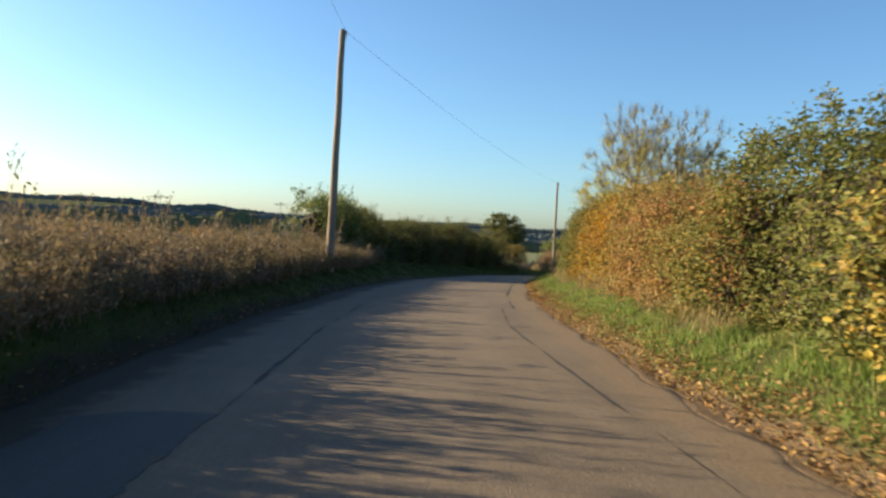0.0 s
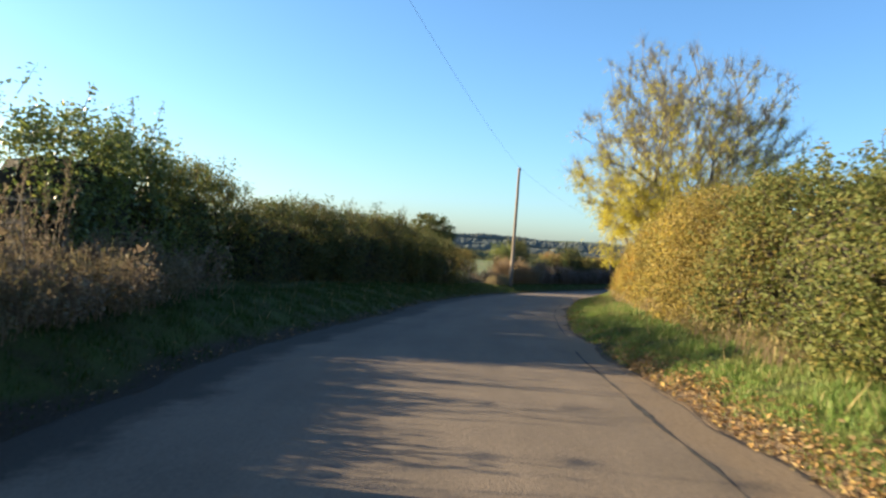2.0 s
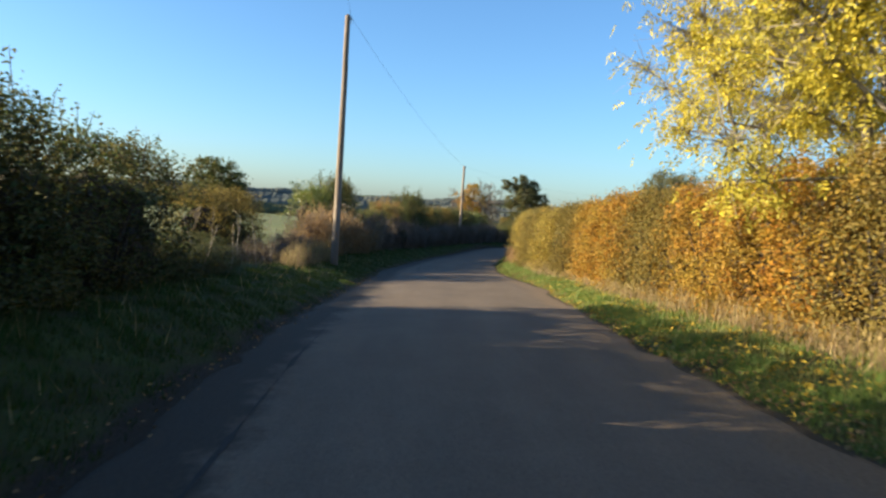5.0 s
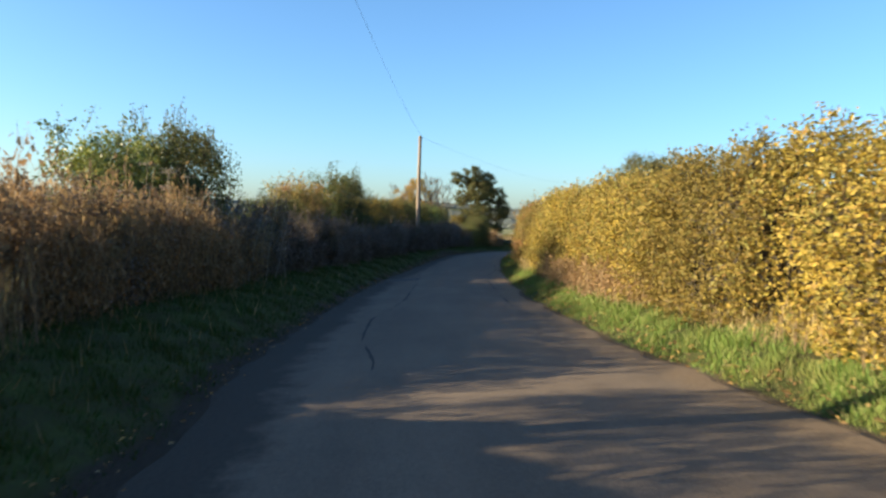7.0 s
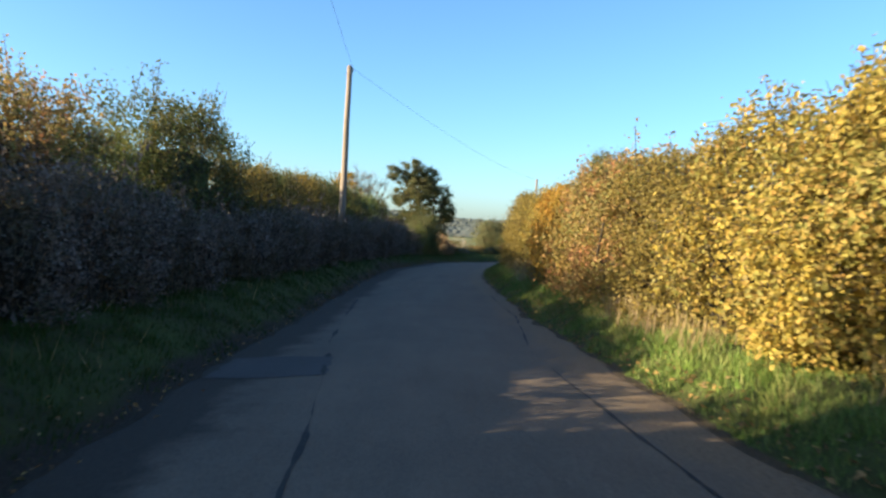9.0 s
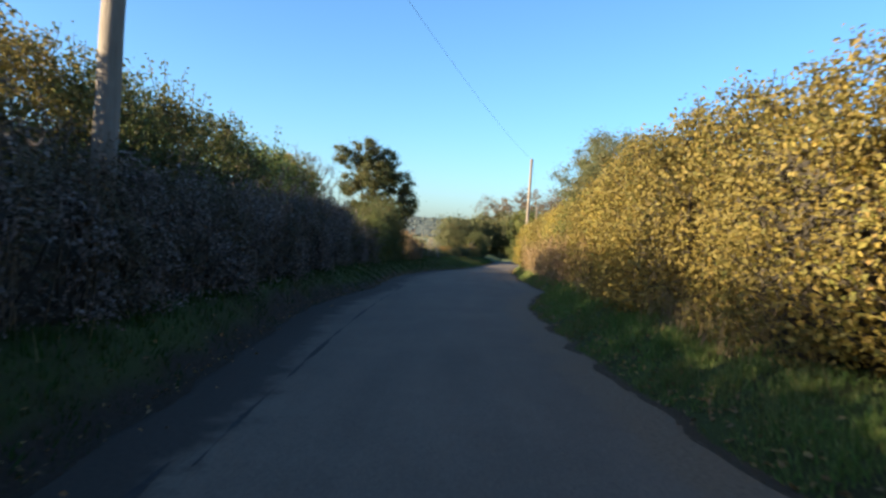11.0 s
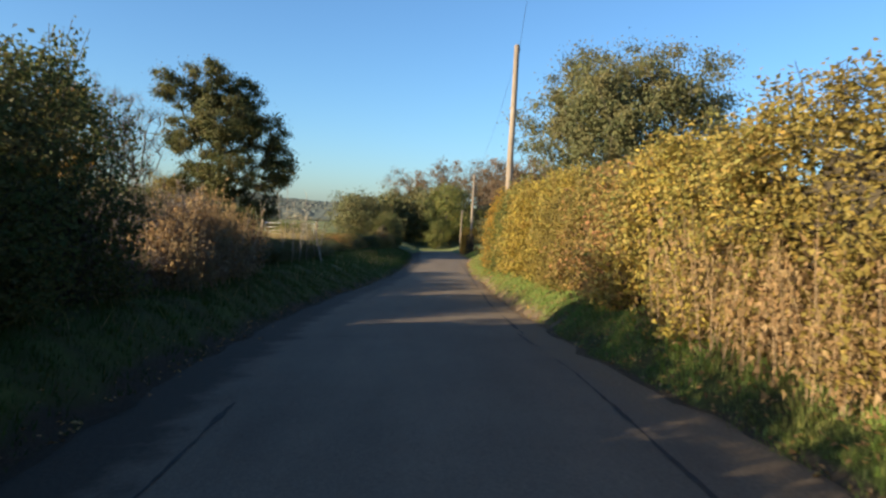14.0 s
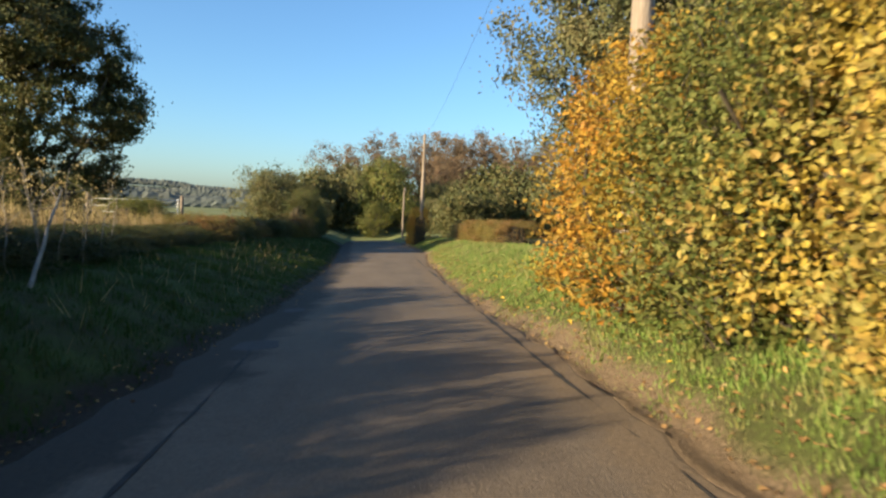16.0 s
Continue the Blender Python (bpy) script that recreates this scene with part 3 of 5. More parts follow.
mid_x, mid_y = np.stack([GX.ravel(), GY.ravel()])[:, quads].mean(2)
far_off = (np.hypot(mid_x - 45, mid_y - 100) > 420).astype(int)
ground = new("ground", np_mesh("ground", np.stack([GX.ravel(), GY.ravel(), gz], 1), quads, [FIELD, FARLAND], True, far_off))
tagged(ground, "pasture and wooded slopes beyond the lane", "ground", kind="structure")

# ---- the tarmac: a cambered strip with uneven edges ----
rs = np.arange(-55, 236, 0.25)
le, re = edges(rs)
rng = np.random.default_rng(5)
ragl = np.interp(rs, rs[::2], rng.normal(0, 0.05, len(rs[::2]))) + 0.07 * wob(rs * 0.8, rs * 0.1, 3)
ragr = np.interp(rs, rs[::2], rng.normal(0, 0.05, len(rs[::2]))) + 0.07 * wob(rs * 0.7, rs * 0.13, 7)
cross = np.array([0, 0.004, 0.02, 0.06, 0.12, 0.2, 0.3, 0.5, 0.7, 0.8, 0.88, 0.94, 0.98, 0.996, 1])


def surface(s, aside, le_, re_):
    """Height of the tarmac over the lane's line: a camber, and a little sag at the edges."""
    f = np.clip((aside - le_) / (re_ - le_), 0, 1)
    return CROSSFALL * aside + 0.03 * (1 - (2 * f - 1) ** 2) - 0.02 + 0.008 * wob(s * 0.5, aside * 0.8, 6)


verts, uvs = [], []
p, _, r = lane(rs)
for f in cross:
    aside = (le + ragl) * (1 - f) + (re + ragr) * f
    z = p[:, 2] + surface(rs, aside, le, re) - (0.02 if f in (0, 1) else 0)
    verts.append(np.stack([p[:, 0] + r[:, 0] * aside, p[:, 1] + r[:, 1] * aside, z], 1))
    uvs.append(np.stack([aside, rs], 1))
verts, uvs = np.stack(verts, 1), np.stack(uvs, 1)
k = len(cross)
ids = np.arange(len(rs) * k).reshape(len(rs), k)
quads = np.stack([ids[:-1, :-1], ids[:-1, 1:], ids[1:, 1:], ids[1:, :-1]], -1).reshape(-1, 4)
me = np_mesh("road", verts.reshape(-1, 3), quads, [ASPHALT], True)
me.uv_layers.new(name="lane").data.foreach_set("uv", uvs.reshape(-1, 2)[quads.ravel()].astype(np.float32).ravel())
inward = np.stack([uvs[..., 0] - (le + ragl)[:, None], (re + ragr)[:, None] - uvs[..., 0]], -1)
me.uv_layers.new(name="edge").data.foreach_set("uv", inward.reshape(-1, 2)[quads.ravel()].astype(np.float32).ravel())
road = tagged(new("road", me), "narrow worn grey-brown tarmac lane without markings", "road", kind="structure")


def strip(name, s0, s1, fa, width, material, seed, label, lift=0.005, rag=0.3, step=0.12):
    """A thin layer on the tarmac that follows the lane: a seam, a crack or a patch. fa: aside, as a function of s."""
    rng = np.random.default_rng(seed)
    s = np.arange(s0, s1 + step, step)
    mid = fa(s) + 0.045 * np.cumsum(rng.normal(0, 0.25, len(s))) * rag
    half = width / 2 * (1 + rag * rng.normal(0, 0.8, len(s)).clip(-0.9, 1.5))
    if width < 0.1:
        half *= np.clip(0.55 + 0.9 * wob(s * 0.8, s * 0.11, seed) + 0.5 * wob(s * 3.1, s * 0.3, seed * 2.0), 0.04, 1.25)
    half[0] = half[-1] = width * 0.12
    le_, re_ = edges(s)
    p, _, r = lane(s)
    rows, uv = [], []
    for sign in (-1, -0.3, 0.3, 1):
        a_ = mid + sign * half
        z = p[:, 2] + surface(s, a_, le_, re_) + lift
        rows.append(np.stack([p[:, 0] + r[:, 0] * a_, p[:, 1] + r[:, 1] * a_, z], 1))
        uv.append(np.stack([a_, s], 1))
    v, uv = np.stack(rows, 1), np.stack(uv, 1).reshape(-1, 2)
    ids = np.arange(len(s) * 4).reshape(len(s), 4)
    q = np.stack([ids[:-1, :-1], ids[:-1, 1:], ids[1:, 1:], ids[1:, :-1]], -1).reshape(-1, 4)
    me = np_mesh(name, v.reshape(-1, 3), q, [material], True)
    me.uv_layers.new(name="lane").data.foreach_set("uv", uv[q.ravel()].astype(np.float32).ravel())
    return part(name, me, road, label)


def traced(*rows):
    """A seam that wanders: rows of along and aside."""
    return lambda s: np.interp(s, *zip(*rows))


strip("seam", 3, 16, traced((3, 1.98), (7, 1.82), (12.6, 1.53), (16, 1.6)), 0.034, SEAM, 11, "dark crack along the widened edge")
strip("seam", 16, 31, traced((16, 1.86), (20, 1.92), (24, 2.06), (31, 2.3)), 0.05, SEAM, 12, "dark crack along the widened edge")
strip("seam", 31, 47, traced((31, 2.36), (37, 2.52), (42, 2.72), (47, 2.84)), 0.034, SEAM, 24, "dark crack along the widened edge")
strip("seam", 5.9, 19, traced((5, -1.5), (12, -1.62), (19, -1.5)), 0.05, SEAM, 13, "dark crack along the widened edge")
strip("seam", 36, 58, traced((36, -0.8), (44, -0.87), (50, -1.03), (58, -1.0)), 0.045, SEAM, 14, "dark wandering crack along the lane")
strip("seam", 76.5, 87, traced((77, -0.45), (79, -0.8), (82, -0.92), (84, -0.7), (87, -0.52)), 0.05, SEAM, 25, "dark wandering crack along the lane")
strip("seam", 86, 96, traced((86, -0.52), (92, -0.56), (96, -0.8)), 0.055, SEAM, 15, "dark wandering crack along the lane")
strip("seam", 84, 106, traced((84, 1.95), (92, 1.84), (96, 1.74), (100.7, 2.15), (106, 1.9)), 0.034, SEAM, 16, "dark crack along the lane")
strip("seam", 97, 110, traced((97, -0.9), (101, -1.08), (103.4, -1.23), (106.3, -1.5), (110, -1.6)), 0.06, SEAM, 26, "dark wandering crack along the lane")
strip("seam", 110, 142, traced((110, -1.4), (126, -1.36), (130, -1.52), (137, -1.31), (142, -1.3)), 0.05, SEAM, 17, "dark crack along the lane")
strip("seam", 128, 147, traced((128, 1.9), (137, 1.72), (140, 1.86), (143.5, 2.0), (147, 1.85)), 0.04, SEAM, 18, "dark crack along the lane")
strip("seam", 147, 186, traced((147, 1.9), (154, 1.82), (161, 1.92), (165, 2.04), (171, 2.14), (186, 2.6)), 0.06, SEAM, 19, "dark crack along the widened edge")
strip("seam", 152, 166, traced((152, -1.3), (156, -1.2), (166, -1.0)), 0.04, SEAM, 20, "dark crack along the lane")
strip("repair_patch", 94.4, 95.8, traced((94, -1.3), (96, -1.3)), 1.2, PATCH, 21, "square darker tarmac repair", rag=0.05)
strip("repair_patch", 162.3, 163.0, traced((162, -1.15), (164, -1.1)), 0.5, PATCH, 23, "small dark tarmac repair", rag=0.12)
strip("repair_patch", 165.9, 166.5, traced((165, -1.0), (167, -1.0)), 0.35, PATCH, 27, "small dark tarmac repair", rag=0.12)
strip("repair_patch", -4, 5.9, traced((-4, -2.3), (6, -2.1)), 1.15, PATCH, 22, "long darker tarmac repair", rag=0.05)


# ---- the verges: banks from the tarmac's edge to beyond the hedge's foot ----
def verge(name, side, s0, s1, material, label):
    s = np.arange(s0, s1 + 0.01, 0.3)
    le_, re_ = edges(s)
    lf, lh, rf, rh = feet(s)
    rag = np.interp(s, rs, ragl if side < 0 else ragr)
    edge, wide = (le_, le_ - lf) if side < 0 else (re_, rf - re_)
    p, _, r = lane(s)
    rows, uv = [], []
    for off in (-0.3, -0.12, -0.05, 0.0, 0.06, 0.14, 0.26, 0.4, 0.6, 0.8, 1.05, 1.35, 1.7, 2.1, 2.6, 3.2, 3.9, 4.7, 5.4):
        a_ = edge + rag + side * off
        lip = surface(s, edge, le_, re_) + 0.001 + 0.005 * wob(s * 2.3, s * 0.7, 5.0) - 0.1 * max(off, 0)
        top = bank(s, a_)
        if off >= -0.05:
            top = np.maximum(top, lip) + 0.006 * wob(s * 5, off * 11 + s, 3.0)
        else:
            top = surface(s, a_, le_, re_) - 0.05
        if off > 5:
            top = top - 0.5
        rows.append(np.stack([p[:, 0] + r[:, 0] * a_, p[:, 1] + r[:, 1] * a_, p[:, 2] + top], 1))
        uv.append(np.stack([np.full(len(s), off), s + side * 300], 1))
    if side < 0:
        rows, uv = rows[::-1], uv[::-1]
    v, uv = np.stack(rows, 1), np.stack(uv, 1).reshape(-1, 2)
    k_ = len(rows)
    ids = np.arange(len(s) * k_).reshape(len(s), k_)
    q = np.stack([ids[:-1, :-1], ids[:-1, 1:], ids[1:, 1:], ids[1:, :-1]], -1).reshape(-1, 4)
    me = np_mesh(name, v.reshape(-1, 3), q, [material], True)
    me.uv_layers.new(name="edge").data.foreach_set("uv", uv[q.ravel()].astype(np.float32).ravel())
    return tagged(new(name, me), label, "verge", kind="structure")


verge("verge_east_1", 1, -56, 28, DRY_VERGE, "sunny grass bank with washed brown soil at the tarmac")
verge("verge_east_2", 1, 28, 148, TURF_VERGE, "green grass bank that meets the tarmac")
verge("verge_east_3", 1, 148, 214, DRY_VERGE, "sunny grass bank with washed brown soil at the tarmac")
verge("verge_west", -1, -56, 214, DAMP_SHADE_VERGE, "shady grass bank, damp soil at the tarmac darkened for shade too")


# ---- hedge shrubs ----
def section(th, depth, high):
    """The hedge's cross-section: from the front foot (0) over the top to the back foot (1). y to the back, z up, and the way out."""
    c, s_ = np.cos(math.pi * (1 - th)), np.sin(math.pi * (1 - th))
    pw = 0.55
    y = np.sign(c) * np.abs(c) ** pw * depth / 2
    z = np.abs(s_) ** pw * high
    n = np.stack([np.zeros_like(th), np.sign(c) * np.abs(c) ** 0.8, np.abs(s_) ** 0.8 + 0.12], -1)
    return y, z, unit(n)


SHRUBS = {}


def shrub_mesh(kind, variant):
    """Stems, a dark inner shell for shade, and leaves of a stretch of hedge 3.6 m long, 2 m deep and 3 m high."""
    if (kind, variant) in SHRUBS:
        return SHRUBS[kind, variant]
    mat_, size, count, shoots, ragged = KINDS[kind]
    rng = np.random.default_rng(1000 + 17 * variant + sum(map(ord, kind)))
    long, depth, high = 4.3, 2.0, 3.0
    sprays = count // 16
    front, u = rng.random(sprays), rng.random(sprays)
    th = np.where(front < 0.66, 0.42 * u**2.0, np.where(front < 0.9, rng.uniform(0.36, 0.66, sprays), 1 - 0.34 * u**2.0))
    x = rng.uniform(-long / 2, long / 2, sprays)
    y, z, n = section(th, depth, high)
    lump = ragged * (wob(x * 2.1 + variant, th * 9, variant * 1.7) * 0.3 + wob(x * 5.3, th * 21, variant) * 0.14)
    at = np.stack([x, y, z], 1) + n * (lump + -np.abs(rng.normal(0, 0.17, sprays)) * ragged + 0.04)[:, None]
    at[:, 2] = np.maximum(at[:, 2], 0.05 + rng.random(sprays) * 0.2)
    way = unit(n + rng.normal(0, 0.5, (sprays, 3)) + [0, 0, 0.25])
    per = 16
    f = rng.uniform(-0.5, 0.5, (sprays, per, 1))
    pts = at[:, None] + way[:, None] * f * 0.45 + rng.normal(0, 0.07, (sprays, per, 3))
    outs = np.repeat(n, per, 0)
    pts = pts.reshape(-1, 3)
    # an inner, shaded layer
    m = int(count * 0.28)
    th, x = rng.uniform(0.01, 0.8, m) ** 1.3, rng.uniform(-long / 2, long / 2, m)
    y, z, n_in = section(th, depth, high)
    deep = np.stack([x, y, z], 1) - n_in * rng.uniform(0.22, 0.5, (m, 1))
    deep[:, 2] = np.maximum(deep[:, 2], 0.1)
    pts, outs = np.concatenate([pts, deep]), np.concatenate([outs, n_in])
    # both ends
    m = count // 8
    ex, ez = rng.choice([-1, 1], m), high * rng.uniform(0.03, 0.97, m)
    ey = rng.uniform(-1, 1, m) * depth / 2 * (1 - (ez / high) ** 4) ** 0.5
    pts = np.concatenate([pts, np.stack([ex * (long / 2 - 0.12 + rng.normal(0, 0.12, m)), ey, ez], 1)])
    outs = np.concatenate([outs, np.stack([ex, 0 * ex, 0 * ex + 0.2], 1)])
    twigs = [np.r_[a_ - w_ * 0.35, a_ + w_ * 0.24, 0.008, 0.003] for a_, w_ in zip(at[::3], way[::3])]
    # shoots that stand out of the top
    for _ in range(shoots):
        sx, st = rng.uniform(-long / 2, long / 2), rng.uniform(0.35, 0.65)
        sy, sz, _n = section(np.array([st]), depth, high)
        foot = np.array([sx, sy[0], sz[0] - 0.25])
        ln_ = rng.uniform(0.4, 1.0) * ragged
        lean = unit(np.array([rng.normal(0, 0.16), rng.normal(0, 0.16), 1.0]))
        twigs.append(np.r_[foot, foot + lean * ln_, 0.01, 0.004])
        m = int(ln_ * 26)
        u = rng.uniform(0.2, 1.0, m)
        pts = np.concatenate([pts, foot + lean * (u * ln_)[:, None] + rng.normal(0, 0.055, (m, 3))])
        outs = np.concatenate([outs, rng.normal(0, 1, (m, 3)) + [0, 0, 0.4]])
    foliage = np_mesh("foliage", *(broad_leaves if kind == "hazel" else leaves)(rng, pts, outs, size), [mat_])
    # stems at the foot, and a dark shell within that gives the gaps shade
    stems = []
    for _ in range(16):
        a_ = np.array([rng.uniform(-long / 2, long / 2), rng.uniform(-0.65, 0.4), -0.15])
        for _ in range(3):
            b_ = a_ + [rng.normal(0, 0.16), rng.normal(-0.02, 0.13), rng.uniform(0.5, 0.75)]
            stems.append(np.r_[a_, b_, 0.024, 0.018])
            a_ = b_
    stem_me = np_mesh("stem", *joined(tubes(stems, 5), tubes(twigs, 3)), [SHADOW_TWIG], True)
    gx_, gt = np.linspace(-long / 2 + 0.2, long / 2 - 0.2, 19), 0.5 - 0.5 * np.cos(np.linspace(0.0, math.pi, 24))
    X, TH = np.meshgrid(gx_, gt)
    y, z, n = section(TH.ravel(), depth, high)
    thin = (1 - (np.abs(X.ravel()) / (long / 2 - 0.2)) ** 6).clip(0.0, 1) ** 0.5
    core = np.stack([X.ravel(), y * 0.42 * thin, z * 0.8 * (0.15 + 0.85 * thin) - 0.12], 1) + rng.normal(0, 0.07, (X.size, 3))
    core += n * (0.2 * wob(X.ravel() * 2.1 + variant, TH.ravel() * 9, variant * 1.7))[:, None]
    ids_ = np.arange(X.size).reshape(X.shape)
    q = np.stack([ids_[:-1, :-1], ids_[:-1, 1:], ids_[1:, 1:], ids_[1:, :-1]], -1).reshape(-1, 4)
    core_me = np_mesh("shade_core", core, q, [SHADOW_TWIG], False)
    SHRUBS[kind, variant] = foliage, stem_me, core_me
    return SHRUBS[kind, variant]


KINDS = {  # material, leaf size, leaves, shoots on top, raggedness
    "yellow": (YELLOW, 0.078, 11500, 8, 0.95), "hazel": (YELLOW, 0.078, 16000, 9, 1.1), "green": (GREEN, 0.074, 11500, 14, 1.05), "orange": (ORANGE, 0.08, 9500, 3, 0.6),
    "red": (RED, 0.082, 9000, 10, 1.0), "olive": (OLIVE, 0.07, 11500, 5, 0.75), "dark": (DARK, 0.078, 9800, 20, 1.1),
    "ivy": (IVY, 0.09, 8600, 6, 1.2), "scrub": (SCRUB, 0.085, 5600, 12, 1.3),
}
SHRUB_LABELS = {
    "yellow": "golden-yellow hazel hedge shrub in autumn leaf", "hazel": "broad-leaved golden and olive hazel bush in the hedge", "green": "green hazel hedge shrub with upright leafy shoots",
    "orange": "clipped copper-orange hedge shrub in autumn leaf", "red": "red-brown dogwood hedge shrub with ragged top",
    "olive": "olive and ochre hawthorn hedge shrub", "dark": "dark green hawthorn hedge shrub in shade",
    "ivy": "ivy-grown bush with glossy green leaves", "scrub": "grey-purple tangle of dead willowherb and bramble",
}


def shrub(kind, variant, s, aside, high, depth=2.0, long=3.6, side=1):
    """One shrub of a hedge; its front faces the lane."""
    foliage, stem_me, core_me = shrub_mesh(kind, variant)
    turn = heading(s) + (0 if side < 0 else 180)
    mid = aside + side * depth / 2
    m = Matrix.Translation(spot(s, mid, -0.05)) @ pose(0, 0, 0, 0, 0, turn) @ Matrix.Diagonal((long / 3.6, depth / 2.0, high / 3.0, 1))
    ob = empty("hedge_shrub" if kind != "scrub" else "bramble_tangle", m)
    part("shade_core", core_me, ob, "dark inner shell standing in for shade among the twigs")
    part("stem", stem_me, ob, kind="stuff")
    part("foliage", foliage, ob, kind="stuff")
    return tagged(ob, SHRUB_LABELS[kind], "shrub", ("hedge on the sunny side" if side > 0 else "hedge on the shady side"))


RIGHT_HEDGE = [  # from, to, height of the top over the lane, kinds
    (-3, 5.2, 3.1, "hazel"), (5.2, 9.6, 3.15, "green"), (9.6, 13, 2.6, "red"), (13, 16, 2.85, "red"), (16, 19, 2.9, "orange"), (19, 25, 3.0, "olive green"),
    (25, 33, 3.0, "green olive"), (33, 43, 3.1, "yellow olive yellow"), (43, 53, 3.0, "orange yellow"), (53, 59, 2.9, "olive orange"),
    (59, 75, 2.95, "orange olive orange"), (75, 81, 2.95, "yellow olive"), (81, 87, 3.05, "yellow"), (87, 96, 3.15, "yellow hazel yellow"), (96, 105, 3.1, "olive red"), (105, 108.2, 3.1, "orange"),
    (108.2, 126, 3.2, "yellow olive olive"), (126, 130, 2.95, "green"), (130, 135, 3.1, "yellow"), (135, 143, 3.05, "yellow olive"),
    (143, 147, 3.1, "yellow green"), (147, 150.5, 3.05, "red"), (150.5, 154, 3.0, "olive"), (154, 156.6, 3.5, "hazel"), (156.6, 158.7, 3.6, "hazel"), (158.7, 160.4, 3.6, "green"), (160.4, 162.5, 3.5, "orange"), (183, 197, 2.0, "red olive red"),
]
LEFT_HEDGE = [
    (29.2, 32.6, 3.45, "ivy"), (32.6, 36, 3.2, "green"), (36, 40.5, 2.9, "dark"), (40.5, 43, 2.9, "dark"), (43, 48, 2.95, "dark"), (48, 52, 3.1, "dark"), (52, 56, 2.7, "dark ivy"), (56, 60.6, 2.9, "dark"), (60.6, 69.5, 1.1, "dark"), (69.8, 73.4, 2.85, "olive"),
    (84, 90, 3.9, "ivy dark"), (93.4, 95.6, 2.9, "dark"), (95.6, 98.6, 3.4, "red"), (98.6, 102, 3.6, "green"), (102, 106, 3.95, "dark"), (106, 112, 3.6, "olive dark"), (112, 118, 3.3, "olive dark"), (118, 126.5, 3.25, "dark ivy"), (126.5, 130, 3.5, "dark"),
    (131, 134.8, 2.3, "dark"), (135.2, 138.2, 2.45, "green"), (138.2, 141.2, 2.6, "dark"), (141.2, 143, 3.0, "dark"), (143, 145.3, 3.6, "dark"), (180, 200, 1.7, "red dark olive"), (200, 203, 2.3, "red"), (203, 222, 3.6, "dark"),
]
SET_BACK = {"left": [(27, 1.2), (36, 1.2), (38.5, 0.7), (45, 0.4), (64, 0.3), (68, 1.9), (72, 1.9), (80, 2.4), (90, 2.0), (95, 1.2), (101, 1.6), (128, 1.3), (134, 0.1), (150, 0.1)]}
SCRUB_ROWS = [(145.2, 146.4, 2.2, "scrub"), (146.4, 148.3, 1.35, "scrub"), (148.3, 151.6, 2.3, "scrub"), (151.6, 153, 1.7, "dark"), (153, 158, 1.45, "dark scrub"), (158, 164, 1.38, "dark"), (164, 180, 1.3, "dark"), (73, 75.5, 1.5, "scrub"), (75.5, 84, 2.1, "scrub"), (84, 88, 2.2, "scrub"), (88, 91, 2.45, "scrub"), (91, 94.6, 2.3, "scrub"), (94.6, 97, 2.1, "scrub"), (97, 103, 2.0, "scrub"), (103, 120, 2.1, "scrub"), (120, 127.5, 2.4, "scrub"), (127.5, 131, 2.3, "scrub"), (131, 135, 2.0, "scrub")]
BACK_ROW = [(154, 166, 2.4, "dark scrub dark")]  # brambles in the field behind the bank, added mostly unseen to shade the lane
count = 0
rng = np.random.default_rng(77)
for side, rows in ((1, RIGHT_HEDGE), (-1, LEFT_HEDGE), (-1, SCRUB_ROWS), (-1, BACK_ROW)):
    for s0, s1, top, kinds in rows:
        n = max(1, round((s1 - s0) / 3.4))
        kinds = kinds.split()
        for i in range(n):
            s = s0 + (i + 0.5) * (s1 - s0) / n
            kind = kinds[i % len(kinds)]
            lf, lh, rf, rh = feet(s)
            deep = 1.3 if kind == "scrub" else rng.uniform(1.9, 2.3)
            if side > 0:
                aside, high = rf - (0.6 if s > 160.4 else 0.4) * (157 < s < 164) - 0.05 * (not 157 < s < 164), top - rh - 0.15
            else:
                back_by = 0.0 if kind == "scrub" else np.interp(s, *zip(*SET_BACK["left"]))
                aside, high = lf - back_by - (2.7 if rows is BACK_ROW else 0), top - lh - 0.2
            shrub(kind, count % 3, s, float(aside) + rng.normal(0, 0.1), float(high) * (rng.uniform(0.94, 1.05) if side > 0 else rng.uniform(0.84, 1.08)), deep, (s1 - s0) / n + 0.25, side)
            count += 1


